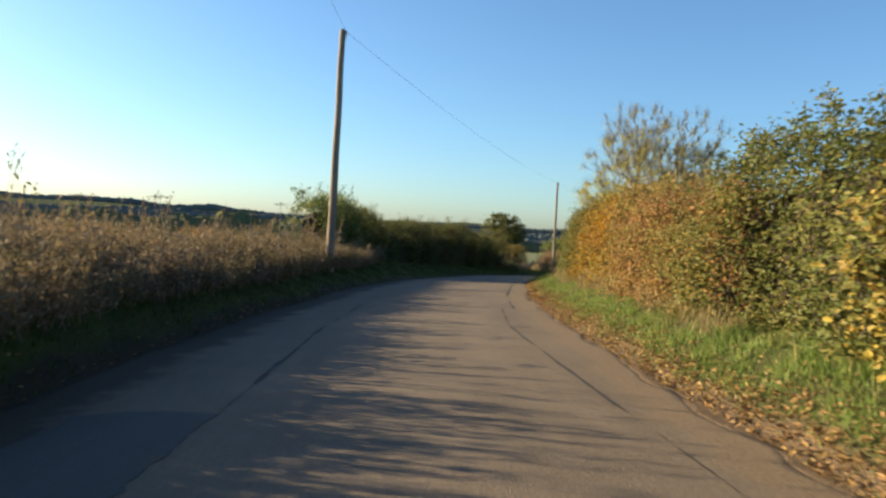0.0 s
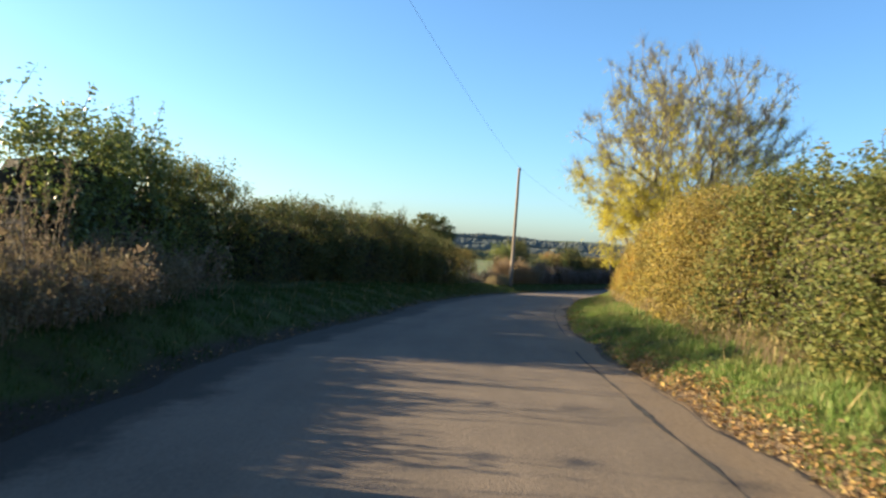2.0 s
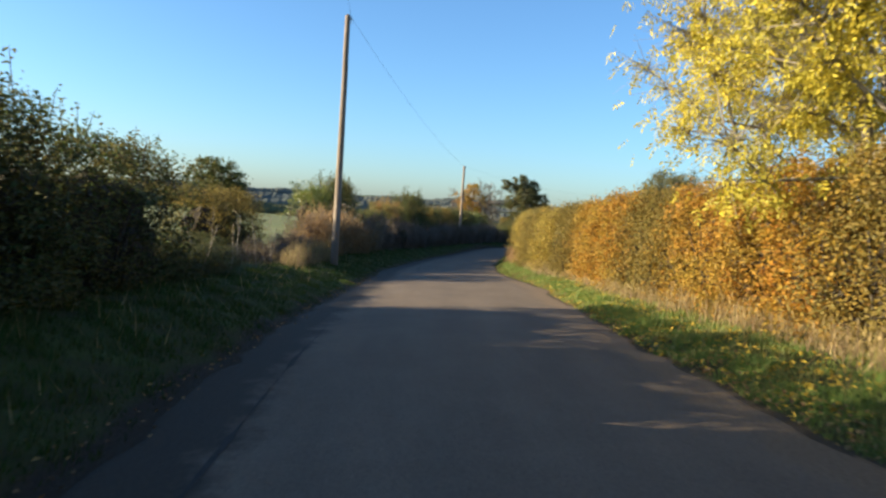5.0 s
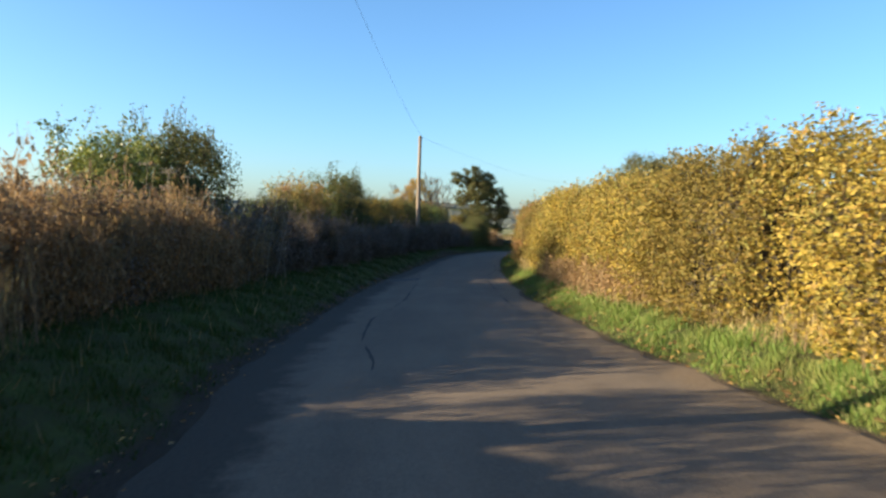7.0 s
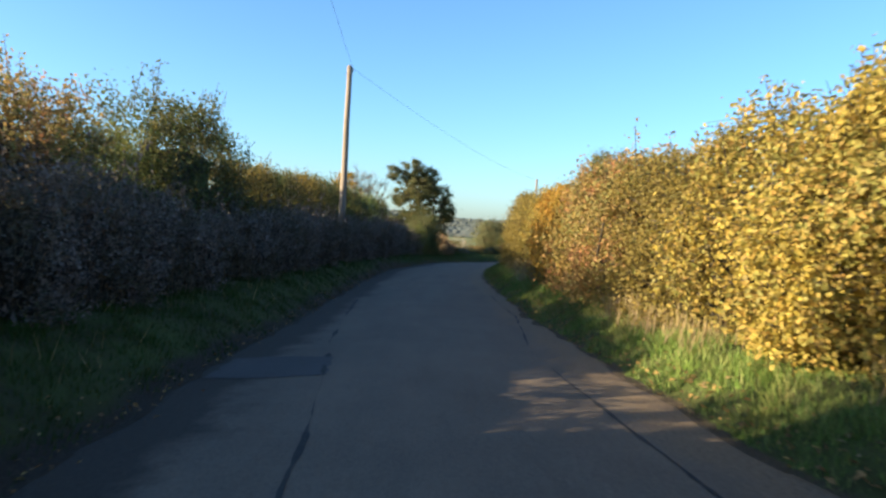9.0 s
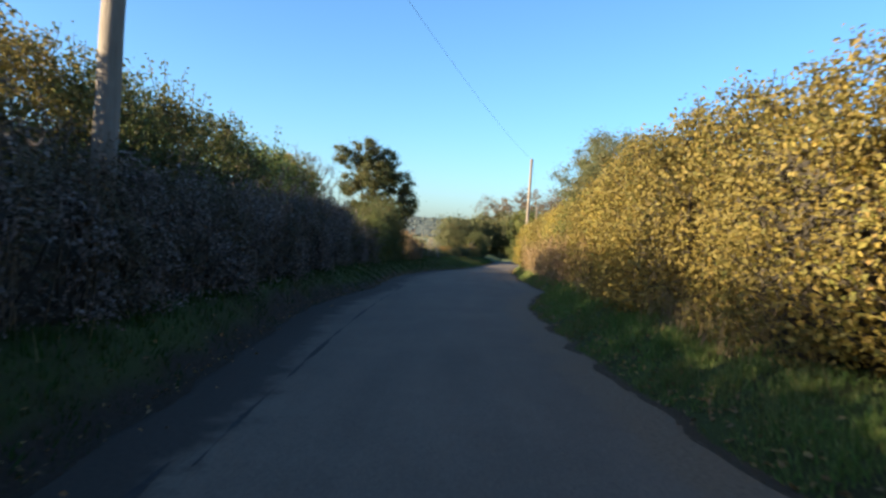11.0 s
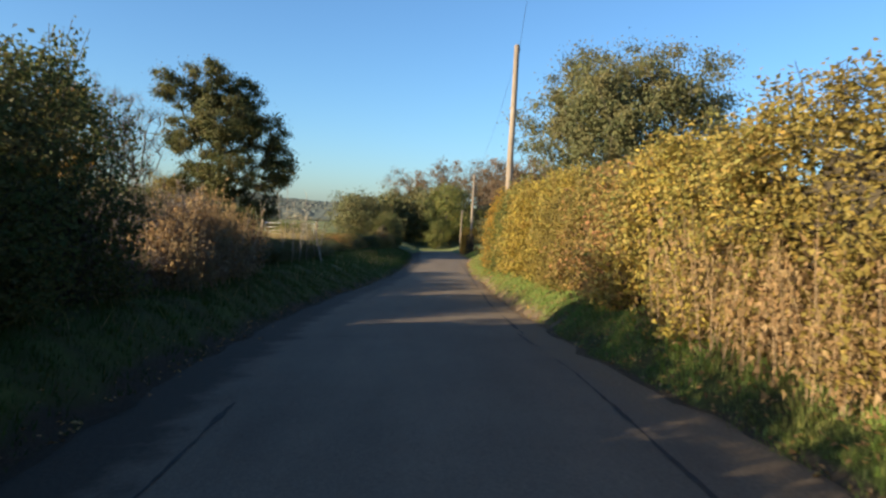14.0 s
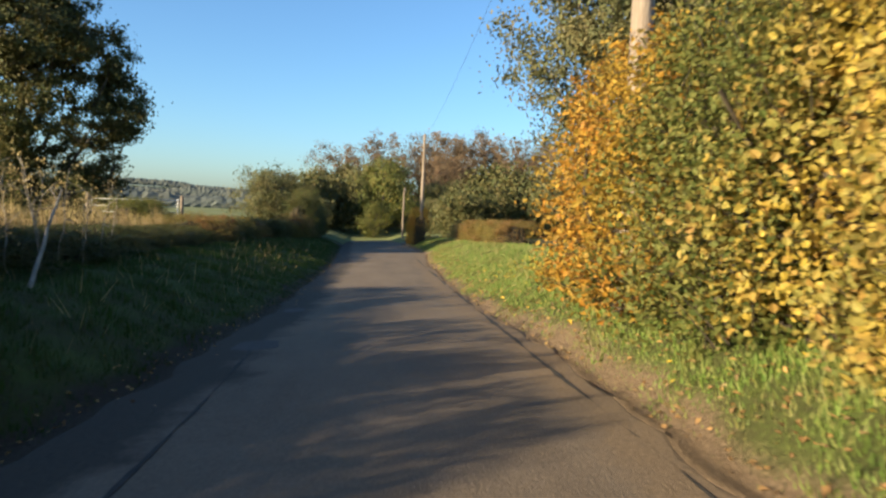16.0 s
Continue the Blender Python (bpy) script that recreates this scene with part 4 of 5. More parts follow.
# ---- dead weeds and tall grasses ----
def weed_mesh(seed, count, high, spread, plume, material, plumes=26, size=0.05, thin=0.3, clumps=9, slim=0.16):
    """Stalks in clumps, 0.5 to 1.1 of high, with plumes of seed heads; x along, y away from the lane."""
    rng = np.random.default_rng(seed)
    mid = np.stack([rng.uniform(-1, 1, clumps) * spread[0], rng.uniform(-1, 1, clumps) * spread[1]], 1)
    tall = rng.uniform(0.62, 1.12, clumps)
    bend = rng.normal(0, 0.12, (clumps, 2))
    segs, pts = [], []
    for _ in range(count):
        foot = np.r_[rng.uniform(-spread[0], spread[0]), rng.uniform(-spread[1], spread[1]), -0.05]
        c = int(np.argmin(np.hypot(*(mid - foot[:2]).T)))
        away = np.hypot(*(foot[:2] - mid[c]))
        h = high * tall[c] * (1.08 - 0.45 * min(away, 1.0)) * rng.uniform(0.7, 1.08) * (1.25 if rng.random() < 0.05 else 1.0)
        lean = np.array([bend[c, 0] + rng.normal(0, 0.11), bend[c, 1] + rng.normal(0, 0.11), 1.0]) * h
        segs.append(np.r_[foot, foot + lean, 0.007, 0.002])
        u = rng.uniform(1 - plume, 1.03, plumes)
        pts.append(foot + lean * u[:, None] + rng.normal(0, 1, (plumes, 3)) * ((1.15 - u) * slim + 0.02)[:, None])
    pts = np.concatenate(pts)
    stalks = np_mesh("stalks", *tubes(segs, 3), [BROWNSTALK])
    heads = np_mesh("seed_heads", *scraps(rng, pts, size, thin), [material])
    return stalks, heads


WEEDS = {}


def weeds(kind, variant, s, aside, high=1.0, side=-1):
    if (kind, variant) not in WEEDS:
        WEEDS[kind, variant] = {
            "plume": lambda: weed_mesh(300 + variant, 190, 1.5, (2.0, 0.6), 0.9, PLUME, 60, 0.054, 0.34),
            "brown": lambda: weed_mesh(320 + variant, 210, 1.5, (2.0, 1.1), 0.8, DOCK, 36, 0.07, 0.3, 14, 0.045),
            "spire": lambda: weed_mesh(330 + variant, 26, 1.75, (1.4, 0.5), 0.5, DOCK, 34, 0.06, 0.26, 6, 0.04),
            "straw": lambda: weed_mesh(340 + variant, 120, 0.6, (1.8, 0.3), 0.7, STRAW, 14, 0.09, 0.05),
            "scrub": lambda: weed_mesh(360 + variant, 150, 1.7, (2.0, 0.7), 0.85, SCRUB, 42, 0.065, 0.32),
        }[kind]()
    stalks, heads = WEEDS[kind, variant]
    m = Matrix.Translation(spot(s, aside)) @ pose(0, 0, 0, 0, 0, heading(s)) @ Matrix.Diagonal((1, 1, high, 1))
    ob = empty("dead_weeds", m)
    part("stalk", stalks, ob, kind="stuff")
    part("seed_heads", heads, ob, kind="stuff")
    label = {"plume": "feathery brown dead willowherb along the hedge foot", "brown": "tall brown dead grasses and docks on the verge",
             "spire": "a few tall brown dead stalks over the verge", "straw": "bleached straw-coloured grass at the hedge foot", "scrub": "grey fluffy dead willowherb stalks"}[kind]
    return tagged(ob, label, "weeds", "dead weeds on the verge", "stuff")


rng = np.random.default_rng(31)
n = 0
for s in np.arange(-8, 28, 3.4):
    for aside, high in ((-4.6, 0.42), (-5.9, 0.56), (-7.6, 0.64), (-9.8, 0.66), (-12.4, 0.64)):
        # before s = 8, mostly out of view, weeds are raised to shade the lane
        weeds("plume" if n % 4 == 1 else "brown", n % 3, s + rng.uniform(-0.4, 0.4), aside + rng.uniform(-0.3, 0.3), high * rng.uniform(0.7, 1.2) * (1.3 if s < 8 else 1.0))
        n += 1
for s in np.arange(1, 31, 2.2):
    weeds("brown", n % 3, s, -4.7 + rng.uniform(-0.1, 0.1), rng.uniform(0.46, 0.6))
    weeds("brown", (n + 1) % 3, s + 1.1, -5.6 + rng.uniform(-0.2, 0.2), rng.uniform(0.52, 0.68))
    n += 1
for s in np.arange(123, 143, 2.4):
    weeds("plume", n % 3, s, feet(s)[2] + rng.uniform(0.02, 0.3), rng.uniform(0.7, 0.95), 1)
    n += 1
for s in np.arange(76.5, 84.5, 1.9):
    weeds("plume", n % 3, s, feet(s)[0] - 0.25, rng.uniform(1.15, 1.35))
    n += 1
for s in np.arange(80, 90, 2.4):
    weeds("plume" if n % 2 else "brown", n % 3, s, feet(s)[0] - 1.1, rng.uniform(1.2, 1.4))
    n += 1
for s in np.arange(89, 122, 3.6):
    weeds("scrub", n % 3, s, feet(s)[0] - 0.9, rng.uniform(0.95, 1.15) * (0.85 if 91 < s < 95 else 1.0))
    n += 1
for s in np.arange(70, 82, 3.5):
    weeds("scrub", n % 3, s, feet(s)[0] - 0.9, rng.uniform(0.32, 0.45) if s < 74 else rng.uniform(0.6, 0.75))
    n += 1
for s in np.arange(164, 184, 3.5):
    for back_by in (2.6, 3.8):
        weeds("straw", (n + 1) % 3, s + rng.uniform(0, 2), feet(s)[0] - back_by, rng.uniform(1.2, 1.7))
        n += 1
    n += 1
for s in np.arange(149.5, 152, 2.0):
    weeds("brown", n % 3, s, feet(s)[0] - rng.uniform(0.2, 0.9), rng.uniform(0.6, 0.75))
    n += 1
for s in np.arange(-3, 30, 1.6):
    weeds("spire", n % 3, s, -5.2 + rng.uniform(-0.4, 0.4), rng.uniform(0.75, 1.1))
    n += 1
for s in np.arange(149.2, 152, 1.3):
    weeds("plume", n % 3, s, feet(s)[0] - 0.3, rng.uniform(1.0, 1.2))
    n += 1
for s in np.arange(18.5, 29, 2.1):
    weeds("straw", n % 3, s, -4.05 + rng.uniform(-0.15, 0.15), rng.uniform(1.0, 1.5))
    n += 1
for s in (69.5, 71.8, 73.9):
    weeds("straw", n % 3, s, feet(s)[0] + 0.5, 1.3)
    n += 1
for s in (82.5, 85.5, 88):
    weeds("plume", n % 3, s, feet(s)[2] + 0.1, rng.uniform(0.45, 0.6), 1)
    n += 1
for s in np.r_[np.arange(10, 40, 6.0), np.arange(40, 76, 2.7), np.arange(78, 122, 6.0)]:
    weeds("straw", n % 3, s, feet(s)[2] - 0.1 + rng.uniform(-0.15, 0.15), rng.uniform(0.5, 0.85), 1)
    n += 1


# ---- the grass of the verges, and fallen leaves ----
def blades(name, s0, s1, offs, side, per_m2, high, material, seed, label, bare=0.02):
    rng = np.random.default_rng(seed)
    n = int((s1 - s0) * (offs[1] - offs[0]) * per_m2)
    s, off = rng.uniform(s0, s1, n), rng.uniform(*offs, n)
    le, re = edges(s)
    tuft = wob(s * 3.1, off * 3.7, 2.0) + 0.5 * wob(s * 7.3, off * 8.1, 5.0)
    keep = rng.random(n) < np.clip(0.6 + 0.5 * tuft, 0.12, 1) * np.clip((off - bare + 0.2 * wob(s * 0.9, s * 0.3, 9)) / 0.5, 0, 1)
    s, off, le, re, tuft = s[keep], off[keep], le[keep], re[keep], tuft[keep]
    n = len(s)
    foot = spots(s, le - off if side < 0 else re + off)
    h = high * rng.uniform(0.45, 1.2, n) * np.clip(0.75 + 0.4 * tuft, 0.4, 1.5) * np.clip(0.45 + off, 0.4, 1.0)
    ang = rng.uniform(0, 2 * math.pi, n)
    w = rng.uniform(0.005, 0.0115, n)
    across = np.stack([np.cos(ang), np.sin(ang), np.zeros(n)], 1) * w[:, None]
    lean = rng.normal(0, 0.42, (n, 2)) * h[:, None]
    tip = foot + np.concatenate([lean, h[:, None]], 1)
    v = np.stack([foot - across - [0, 0, 0.03], foot + across - [0, 0, 0.03], tip], 1).reshape(-1, 3)
    ob = new(name, np_mesh(name, v, np.arange(3 * n).reshape(-1, 3), [material]))
    return tagged(ob, label, "grass", kind="stuff")


blades("grass", 2, 60, (0.05, 2.6), 1, 1500, 0.1, GRASS, 41, "short green grass on the sunny verge")
blades("grass", 60, 130, (0.05, 2.4), 1, 1200, 0.1, GRASS, 42, "short green grass on the sunny verge")
blades("grass", 130, 205, (0.05, 3.6), 1, 1000, 0.1, GRASS, 43, "short green grass on the sunny verge")
blades("grass", 2, 60, (-0.05, 2.6), -1, 800, 0.11, SHADE_GRASS, 44, "green grass on the shady verge, its colour darkened for shade", -0.25)
blades("grass", 60, 130, (-0.05, 2.6), -1, 700, 0.11, SHADE_GRASS, 45, "green grass on the shady verge, its colour darkened for shade", -0.25)
blades("grass", 130, 205, (-0.05, 3.6), -1, 600, 0.12, SHADE_GRASS, 46, "green grass on the shady verge, its colour darkened for shade", -0.25)
blades("grass", 28, 148, (-0.08, 0.9), 1, 1700, 0.14, GRASS, 37, "thick green grass hanging over the tarmac edge", -0.35)
blades("grass", 2, 50, (0.3, 1.7), 1, 1300, 0.09, GRASS, 38, "short green grass on the sunny verge")
blades("grass", 148, 176, (0.05, 2.2), 1, 1900, 0.09, GRASS, 39, "short green grass on the sunny verge")
blades("dry_grass", 2, 200, (0.7, 2.8), 1, 26, 0.28, STRAW, 47, "bleached grass stems in the verge")
blades("dry_grass", 2, 200, (0.6, 3.4), -1, 12, 0.3, STRAW, 48, "bleached grass stems in the verge")


def litter(s0, s1, offs, side, n, size, material, seed, label):
    rng = np.random.default_rng(seed)
    s = rng.uniform(s0, s1, n)
    off = rng.normal((offs[0] + offs[1]) / 2, (offs[1] - offs[0]) / 3, n)
    le, re = edges(s)
    at = spots(s, le - off if side < 0 else re + off)
    on_road = off < 0
    at[on_road, 2] = lane(s[on_road])[0][:, 2] - 0.015
    at[:, 2] += rng.uniform(0.012, 0.05, n)
    ob = new("fallen_leaves", np_mesh("fallen_leaves", *leaves(rng, at, np.tile([0, 0, 1.0], (n, 1)), size, 0.35, 0.0), [material]))
    return tagged(ob, label, "leaf litter", kind="stuff")


litter(2, 30, (-0.05, 0.5), 1, 8000, 0.055, LITTER, 50, "brown fallen leaves along the tarmac edge")
litter(2, 56, (-0.1, 0.6), 1, 5000, 0.065, LITTER, 51, "brown fallen leaves along the tarmac edge")
litter(56, 130, (-0.1, 0.5), 1, 3500, 0.065, LITTER, 52, "brown fallen leaves along the tarmac edge")
litter(130, 190, (-0.1, 1.0), 1, 5000, 0.06, LITTER, 53, "brown fallen leaves along the tarmac edge")
litter(52, 72, (-0.1, 1.9), 1, 2600, 0.075, GOLDLITTER, 54, "yellow ash leaves fallen on the verge")
litter(158, 172, (1.0, 2.6), 1, 900, 0.08, GOLDLITTER, 55, "yellow hazel leaves fallen on the verge")
litter(2, 190, (-0.2, 0.4), -1, 2600, 0.05, LITTER, 56, "dark leaf crumbs along the tarmac edge")


# ---- trees ----
def skeleton(rng, targets, trunk_top, stems, wander):
    """Branches that reach all targets: nodes, and the node from which each one grows."""
    nodes, parent, run = [np.array([0, 0, -0.4])], [-1], [0.0]
    for j in range(stems):
        ang = 2 * math.pi * (j + rng.random() * 0.6) / stems
        lean = 0.0 if stems == 1 else rng.uniform(0.12, 0.3)
        last = 0
        for i in range(1, 6):
            q = np.array([math.cos(ang) * lean, math.sin(ang) * lean, 1.0]) * trunk_top * i / 5 + np.r_[rng.normal(0, trunk_top * 0.015, 2), 0]
            nodes.append(q)
            parent.append(last)
            run.append(run[last] + trunk_top / 5)
            last = len(nodes) - 1
    for k_ in np.argsort(np.linalg.norm(targets - [0, 0, trunk_top], axis=1)):
        goal = targets[k_]
        have = np.array(nodes)
        gap = np.linalg.norm(have - goal, axis=1)
        cost = gap + 0.42 * np.array(run) + 1.2 * np.maximum(have[:, 2] - goal[2], 0)
        cost[0] = 1e9
        i = int(np.argmin(cost))
        a_, n_ = nodes[i], max(1, int(gap[i] / 0.8))
        last = i
        for j in range(1, n_ + 1):
            u = j / n_
            q = a_ + (goal - a_) * u + (rng.normal(0, wander, 3) * gap[i] * 0.35 * (1 - u) if j < n_ else 0) + [0, 0, 0.16 * gap[i] * u * (1 - u)]
            nodes.append(q)
            parent.append(last)
            run.append(run[last] + gap[i] / n_)
            last = len(nodes) - 1
    return np.array(nodes), np.array(parent)


def limbs(nodes, parent, trunk_r, tip_r=0.008):
    load = np.ones(len(nodes))
    for i in range(len(nodes) - 1, 0, -1):
        load[parent[i]] += load[i]
    r = tip_r + (trunk_r - tip_r) * (load / load[0]) ** 0.58
    return [np.r_[nodes[p_], nodes[i], min(r[p_], r[i] * 1.5), r[i]] for i, p_ in enumerate(parent) if p_ >= 0]


def crown_lobes(rng, low, high, wide, lobes):
    """Lobes of an even crown: middle and radius of each, in metres."""
    mid, half = (low + 1) / 2 * high, (1 - low) / 2 * high
    lift = np.linspace(-0.78, 0.72, lobes) + rng.normal(0, 0.05, lobes)
    around = np.arange(lobes) * 2.4 + rng.uniform(0, 0.8, lobes)
    reach = rng.uniform(0.45, 0.78, lobes) * np.sqrt(1 - np.clip(lift, -0.9, 0.9) ** 2 * 0.95)
    centres = np.stack([np.cos(around) * reach * wide / 2, np.sin(around) * reach * wide / 2, mid + lift * half], 1)
    return centres, rng.uniform(0.34, 0.52, lobes)[:, None] * [wide / 2, wide / 2, half]


def pinnate(rng, pts, out, length):
    """Hanging compound leaves: seven narrow leaflets along a drooping rib from each place."""
    n_ = len(pts)
    rib = unit(out * [1, 1, 0.3] * 0.7 + rng.normal(0, 0.5, (n_, 3)) + [0, 0, -0.75])
    aside = unit(np.cross(rib, rng.normal(0, 1, (n_, 3))))
    places, ways = [], []
    for k_, sign in ((0.25, 1), (0.3, -1), (0.55, 1), (0.6, -1), (0.82, 1), (0.86, -1), (1.1, 0)):
        places.append(pts + rib * length * k_ + aside * sign * length * 0.16)
        ways.append(aside * sign + rib * 0.5)
    at, way = np.concatenate(places), unit(np.concatenate(ways) + rng.normal(0, 0.15, (7 * n_, 3)))
    size = (length * 0.42 * rng.uniform(0.7, 1.2, len(at)))[:, None]
    normal = unit(np.cross(way, rng.normal(0, 1, way.shape)))
    across = np.cross(normal, way)
    v = np.stack([at - way * size * 0.5, at + across * size * 0.19 + normal * size * 0.05, at + way * size * 0.5, at - across * size * 0.19 + normal * size * 0.05], 1)
    return v.reshape(-1, 3), np.arange(4 * len(at)).reshape(-1, 4)


def tree(name, at, high, wide, seed, material, label, low=0.2, lobes=9, ends=170, leaf=0.16, per_end=50, puff=0.55, stems=1, trunk_r=None, keep=None, twigs=0, turn=0.0, droop=0.25, wander=0.12, shape=None, compound=False, tilt=0.7, bark=BARK):
    """A tree: trunk and limbs that reach into the lobes of the crown, and leaves in puffs round their ends.
    low: where the crown begins, as a share of the height; keep: the share of leaves by height; twigs: bare twigs at each end;
    shape: the crown's own lobes as rows of x, y, z and radius; compound: hanging pinnate leaves."""
    rng = np.random.default_rng(seed)
    mid = (low + 1) / 2 * high
    if shape:
        rows = np.array(shape, float)
        centres, sizes = rows[:, :3], rows[:, 3:] * [[1.0, 1.0, 0.85]]
        which = rng.choice(len(rows), ends, p=rows[:, 3] ** 2 / (rows[:, 3] ** 2).sum())
    else:
        centres, sizes = crown_lobes(rng, low, high, wide, lobes)
        which = rng.integers(0, lobes, ends)
    targets = centres[which] + unit(rng.normal(0, 1, (ends, 3))) * rng.uniform(0.35, 1.0, (ends, 1)) ** 0.5 * sizes[which]
    targets[:, 2] = np.clip(targets[:, 2], low * high * 0.8, high)
    if not shape:
        targets[:, 2] += high - 0.25 - targets[:, 2].max()
    nodes, parent = skeleton(rng, targets, max(low * high * 1.1, high * 0.22), stems, wander)
    segs = limbs(nodes, parent, trunk_r or high * 0.024)
    fine = []
    for _ in range(twigs):
        d = unit(rng.normal(0, 0.55, targets.shape) + unit(targets - [0, 0, mid * 0.6]) * 0.6 + [0, 0, 0.35])
        n_ = rng.uniform(0.35, 1.15, (ends, 1))
        start = targets + d * n_ * rng.uniform(-0.45, 0.1, (ends, 1))
        fine += list(np.concatenate([start, start + d * n_ * 0.8, np.full((ends, 1), 0.006), np.full((ends, 1), 0.002)], 1))
    n_ = ends * per_end
    pts = np.repeat(targets, per_end, 0) + rng.normal(0, puff, (n_, 3)) * [1, 1, 0.7] * rng.uniform(0.3, 1, (n_, 1))
    if keep:
        share = np.interp(pts[:, 2] / high, *keep)
        clump = 0.5 + 0.5 * wob(pts[:, 0] * 1.3, pts[:, 1] * 1.3 + pts[:, 2] * 1.1, seed)
        pts = pts[rng.random(len(pts)) < share * np.clip(clump * 2.4 - 0.55, 0.08, 1)]
    ob = empty(name, Matrix.Translation(at) @ pose(0, 0, 0, 0, 0, turn))
    trunk = part("trunk", np_mesh("trunk", *tubes(segs, 6), [bark], True), ob, "grey-brown trunk and limbs")
    if fine:
        part("twig_spray", np_mesh("twig_spray", *tubes(fine, 3), [bark], True), trunk, "fine bare twigs", "stuff")
    out = unit(pts - [0, 0, mid])
    part("crown", np_mesh("crown", *(pinnate(rng, pts, out, leaf) if compound else leaves(rng, pts, out, leaf, tilt, droop)), [material]), ob, kind="stuff")
    return tagged(ob, label, "tree")


def on_ground(x, y):
    return Vector((x, y, float(ground_z([x], [y])[0])))


tree("ash_tree", spot(56.8, 7.9), 12.4, 10.6, 5, ASH, "half-bare ash tree with yellow leaves behind the hedge", 0.2, 36, 1000, 0.22, 72, 0.4, 3, 0.26,
     ([0, 0.2, 0.27, 0.38, 0.46, 0.56, 1.0], [0.6, 1.2, 1.6, 1.15, 0.55, 0.18, 0.05]), 30, wander=0.05, compound=True, bark=ASHBARK)
OAK_LOBES = [  # x (as seen from the lane, to the right), y (away), z and radius of each lobe of the crown
    (-1.2, 0, 11, 1.7), (-4.1, -0.46, 10.4, 1.1), (-2.7, 0.55, 9.88, 1.4), (-0.37, -1.4, 8.1, 2.2), (0.27, 1.5, 8.4, 2.2), (2.5, 0, 7.7, 1.7), (3.6, -0.73, 4.9, 1.2),
    (3.8, 0.64, 6.1, 1.1), (0.27, -1.1, 4.9, 2.1), (-2.7, 0, 7.2, 1.6), (-2.1, 0.73, 4, 1.7), (2.3, 0.46, 3.1, 1.6), (1.3, 0.27, 10.2, 1.3), (-0.55, 0.73, 2.4, 1.9),
    (-3.1, 0.37, 2, 1.5), (3, 0.92, 1.5, 1.4),
]
tree("oak_tree", on_ground(64.3, 176.3), (7.3 - on_ground(66.1, 181.0).z) * 0.915, 9.2, 8, OAK, "broad dark-leaved oak at the field's edge", 0.05, 0, 640, 0.17, 130, 0.36, 1, 0.32, turn=-21.5, wander=0.1, shape=OAK_LOBES)
tree("field_maple", on_ground(83.5, 156.2), 7.3 - on_ground(83.5, 156.2).z, 13.4, 12, WILLOW, "round olive-green tree behind the hedge", 0.05, 34, 560, 0.2, 170, 0.7, 2, 0.3, None, 1)
tree("golden_tree", on_ground(55.5, 183.5), 10.2, 6.5, 14, ORANGE, "slim orange autumn tree in the field hedge", 0.3, 9, 170, 0.16, 100, 0.5, 2, 0.2, None, 2)
for i, (x, y, h) in enumerate(((58.2, 184.5, 11.6), (59.4, 185.4, 11.0), (60.5, 185, 10.4), (61.6, 186.4, 11.0), (52.0, 182, 9.0))):
    tree("bare_tree", on_ground(x, y), h, 4.2, 20 + i, BARE, "nearly leafless young tree in the field hedge", 0.3, 7, 130, 0.09, 16, 0.4, 2, 0.12, None, 8)
tree("round_tree", on_ground(7.0, 189.0), 10.4, 11.5, 30, DARK, "round dark-leaved tree standing in the field", 0.05, 16, 220, 0.4, 60, 0.8, 1, 0.3)

# the wood on the far slope, and trees along the lane's end
WOOD = [  # x, y, height, width, kind
    (106, 224, 5.6, 7, 0), (113, 222, 7.8, 9, 0), (120, 227, 11, 11, 2), (128, 226, 13, 12, 2), (137, 224, 14, 12, 2), (146, 219, 14, 12, 2), (155, 213, 13.5, 12, 2), (163, 206, 13, 12, 2),
    (171, 198, 13, 12, 2), (178, 189, 12, 12, 2), (132, 217, 10, 10, 2), (141, 211, 10, 10, 2), (150, 205, 10, 10, 3), (158, 197, 10, 11, 2), (165, 188, 10, 11, 3),
    (110, 206, 8.5, 9, 3), (117, 203, 5.5, 8, 0), (124, 196, 5.5, 9, 2), (131, 189, 6, 9, 3), (138, 182, 6, 9, 2),
    (104, 215, 5.0, 7, 0), (99, 205, 3.6, 6, 0), (104, 201, 3.8, 6, 3), (109, 196, 4, 6, 0), (114, 192, 4, 6, 1), (119, 187, 4, 6, 2), (124, 182, 4.2, 6, 1), (129, 176, 4.2, 6, 1),
    (116, 216, 8.5, 10, 0), (124, 212, 9.5, 11, 2), (126, 203, 8, 10, 1), (134, 199, 8, 10, 2), (142, 194, 8, 10, 2), (148, 186, 8, 11, 3), (144, 228, 15, 13, 2), (153, 222, 15, 13, 2), (161, 215, 14.5, 13, 2), (169, 207, 14, 13, 2), (105, 188, 3.0, 5, 2), (110, 182, 3.2, 5, 1), (116, 176, 3.2, 5, 2),
]
WOOD += [(96.0, 208.5, 6.5, 7, 0), (103.5, 210.5, 6, 6, 1), (96.8, 180.9, 3.4, 6, 1), (101, 183, 4.2, 7, 1), (106, 180, 5, 8, 1)]
WOOD_MATS = (WILLOW, OAK, RUSSET, GREEN)
WOOD_LABELS = ("grey-green tree at the edge of the wood", "dark oak at the edge of the wood", "russet oak of the wood", "yellow-green tree beside the lane's far bend")
stock = {}
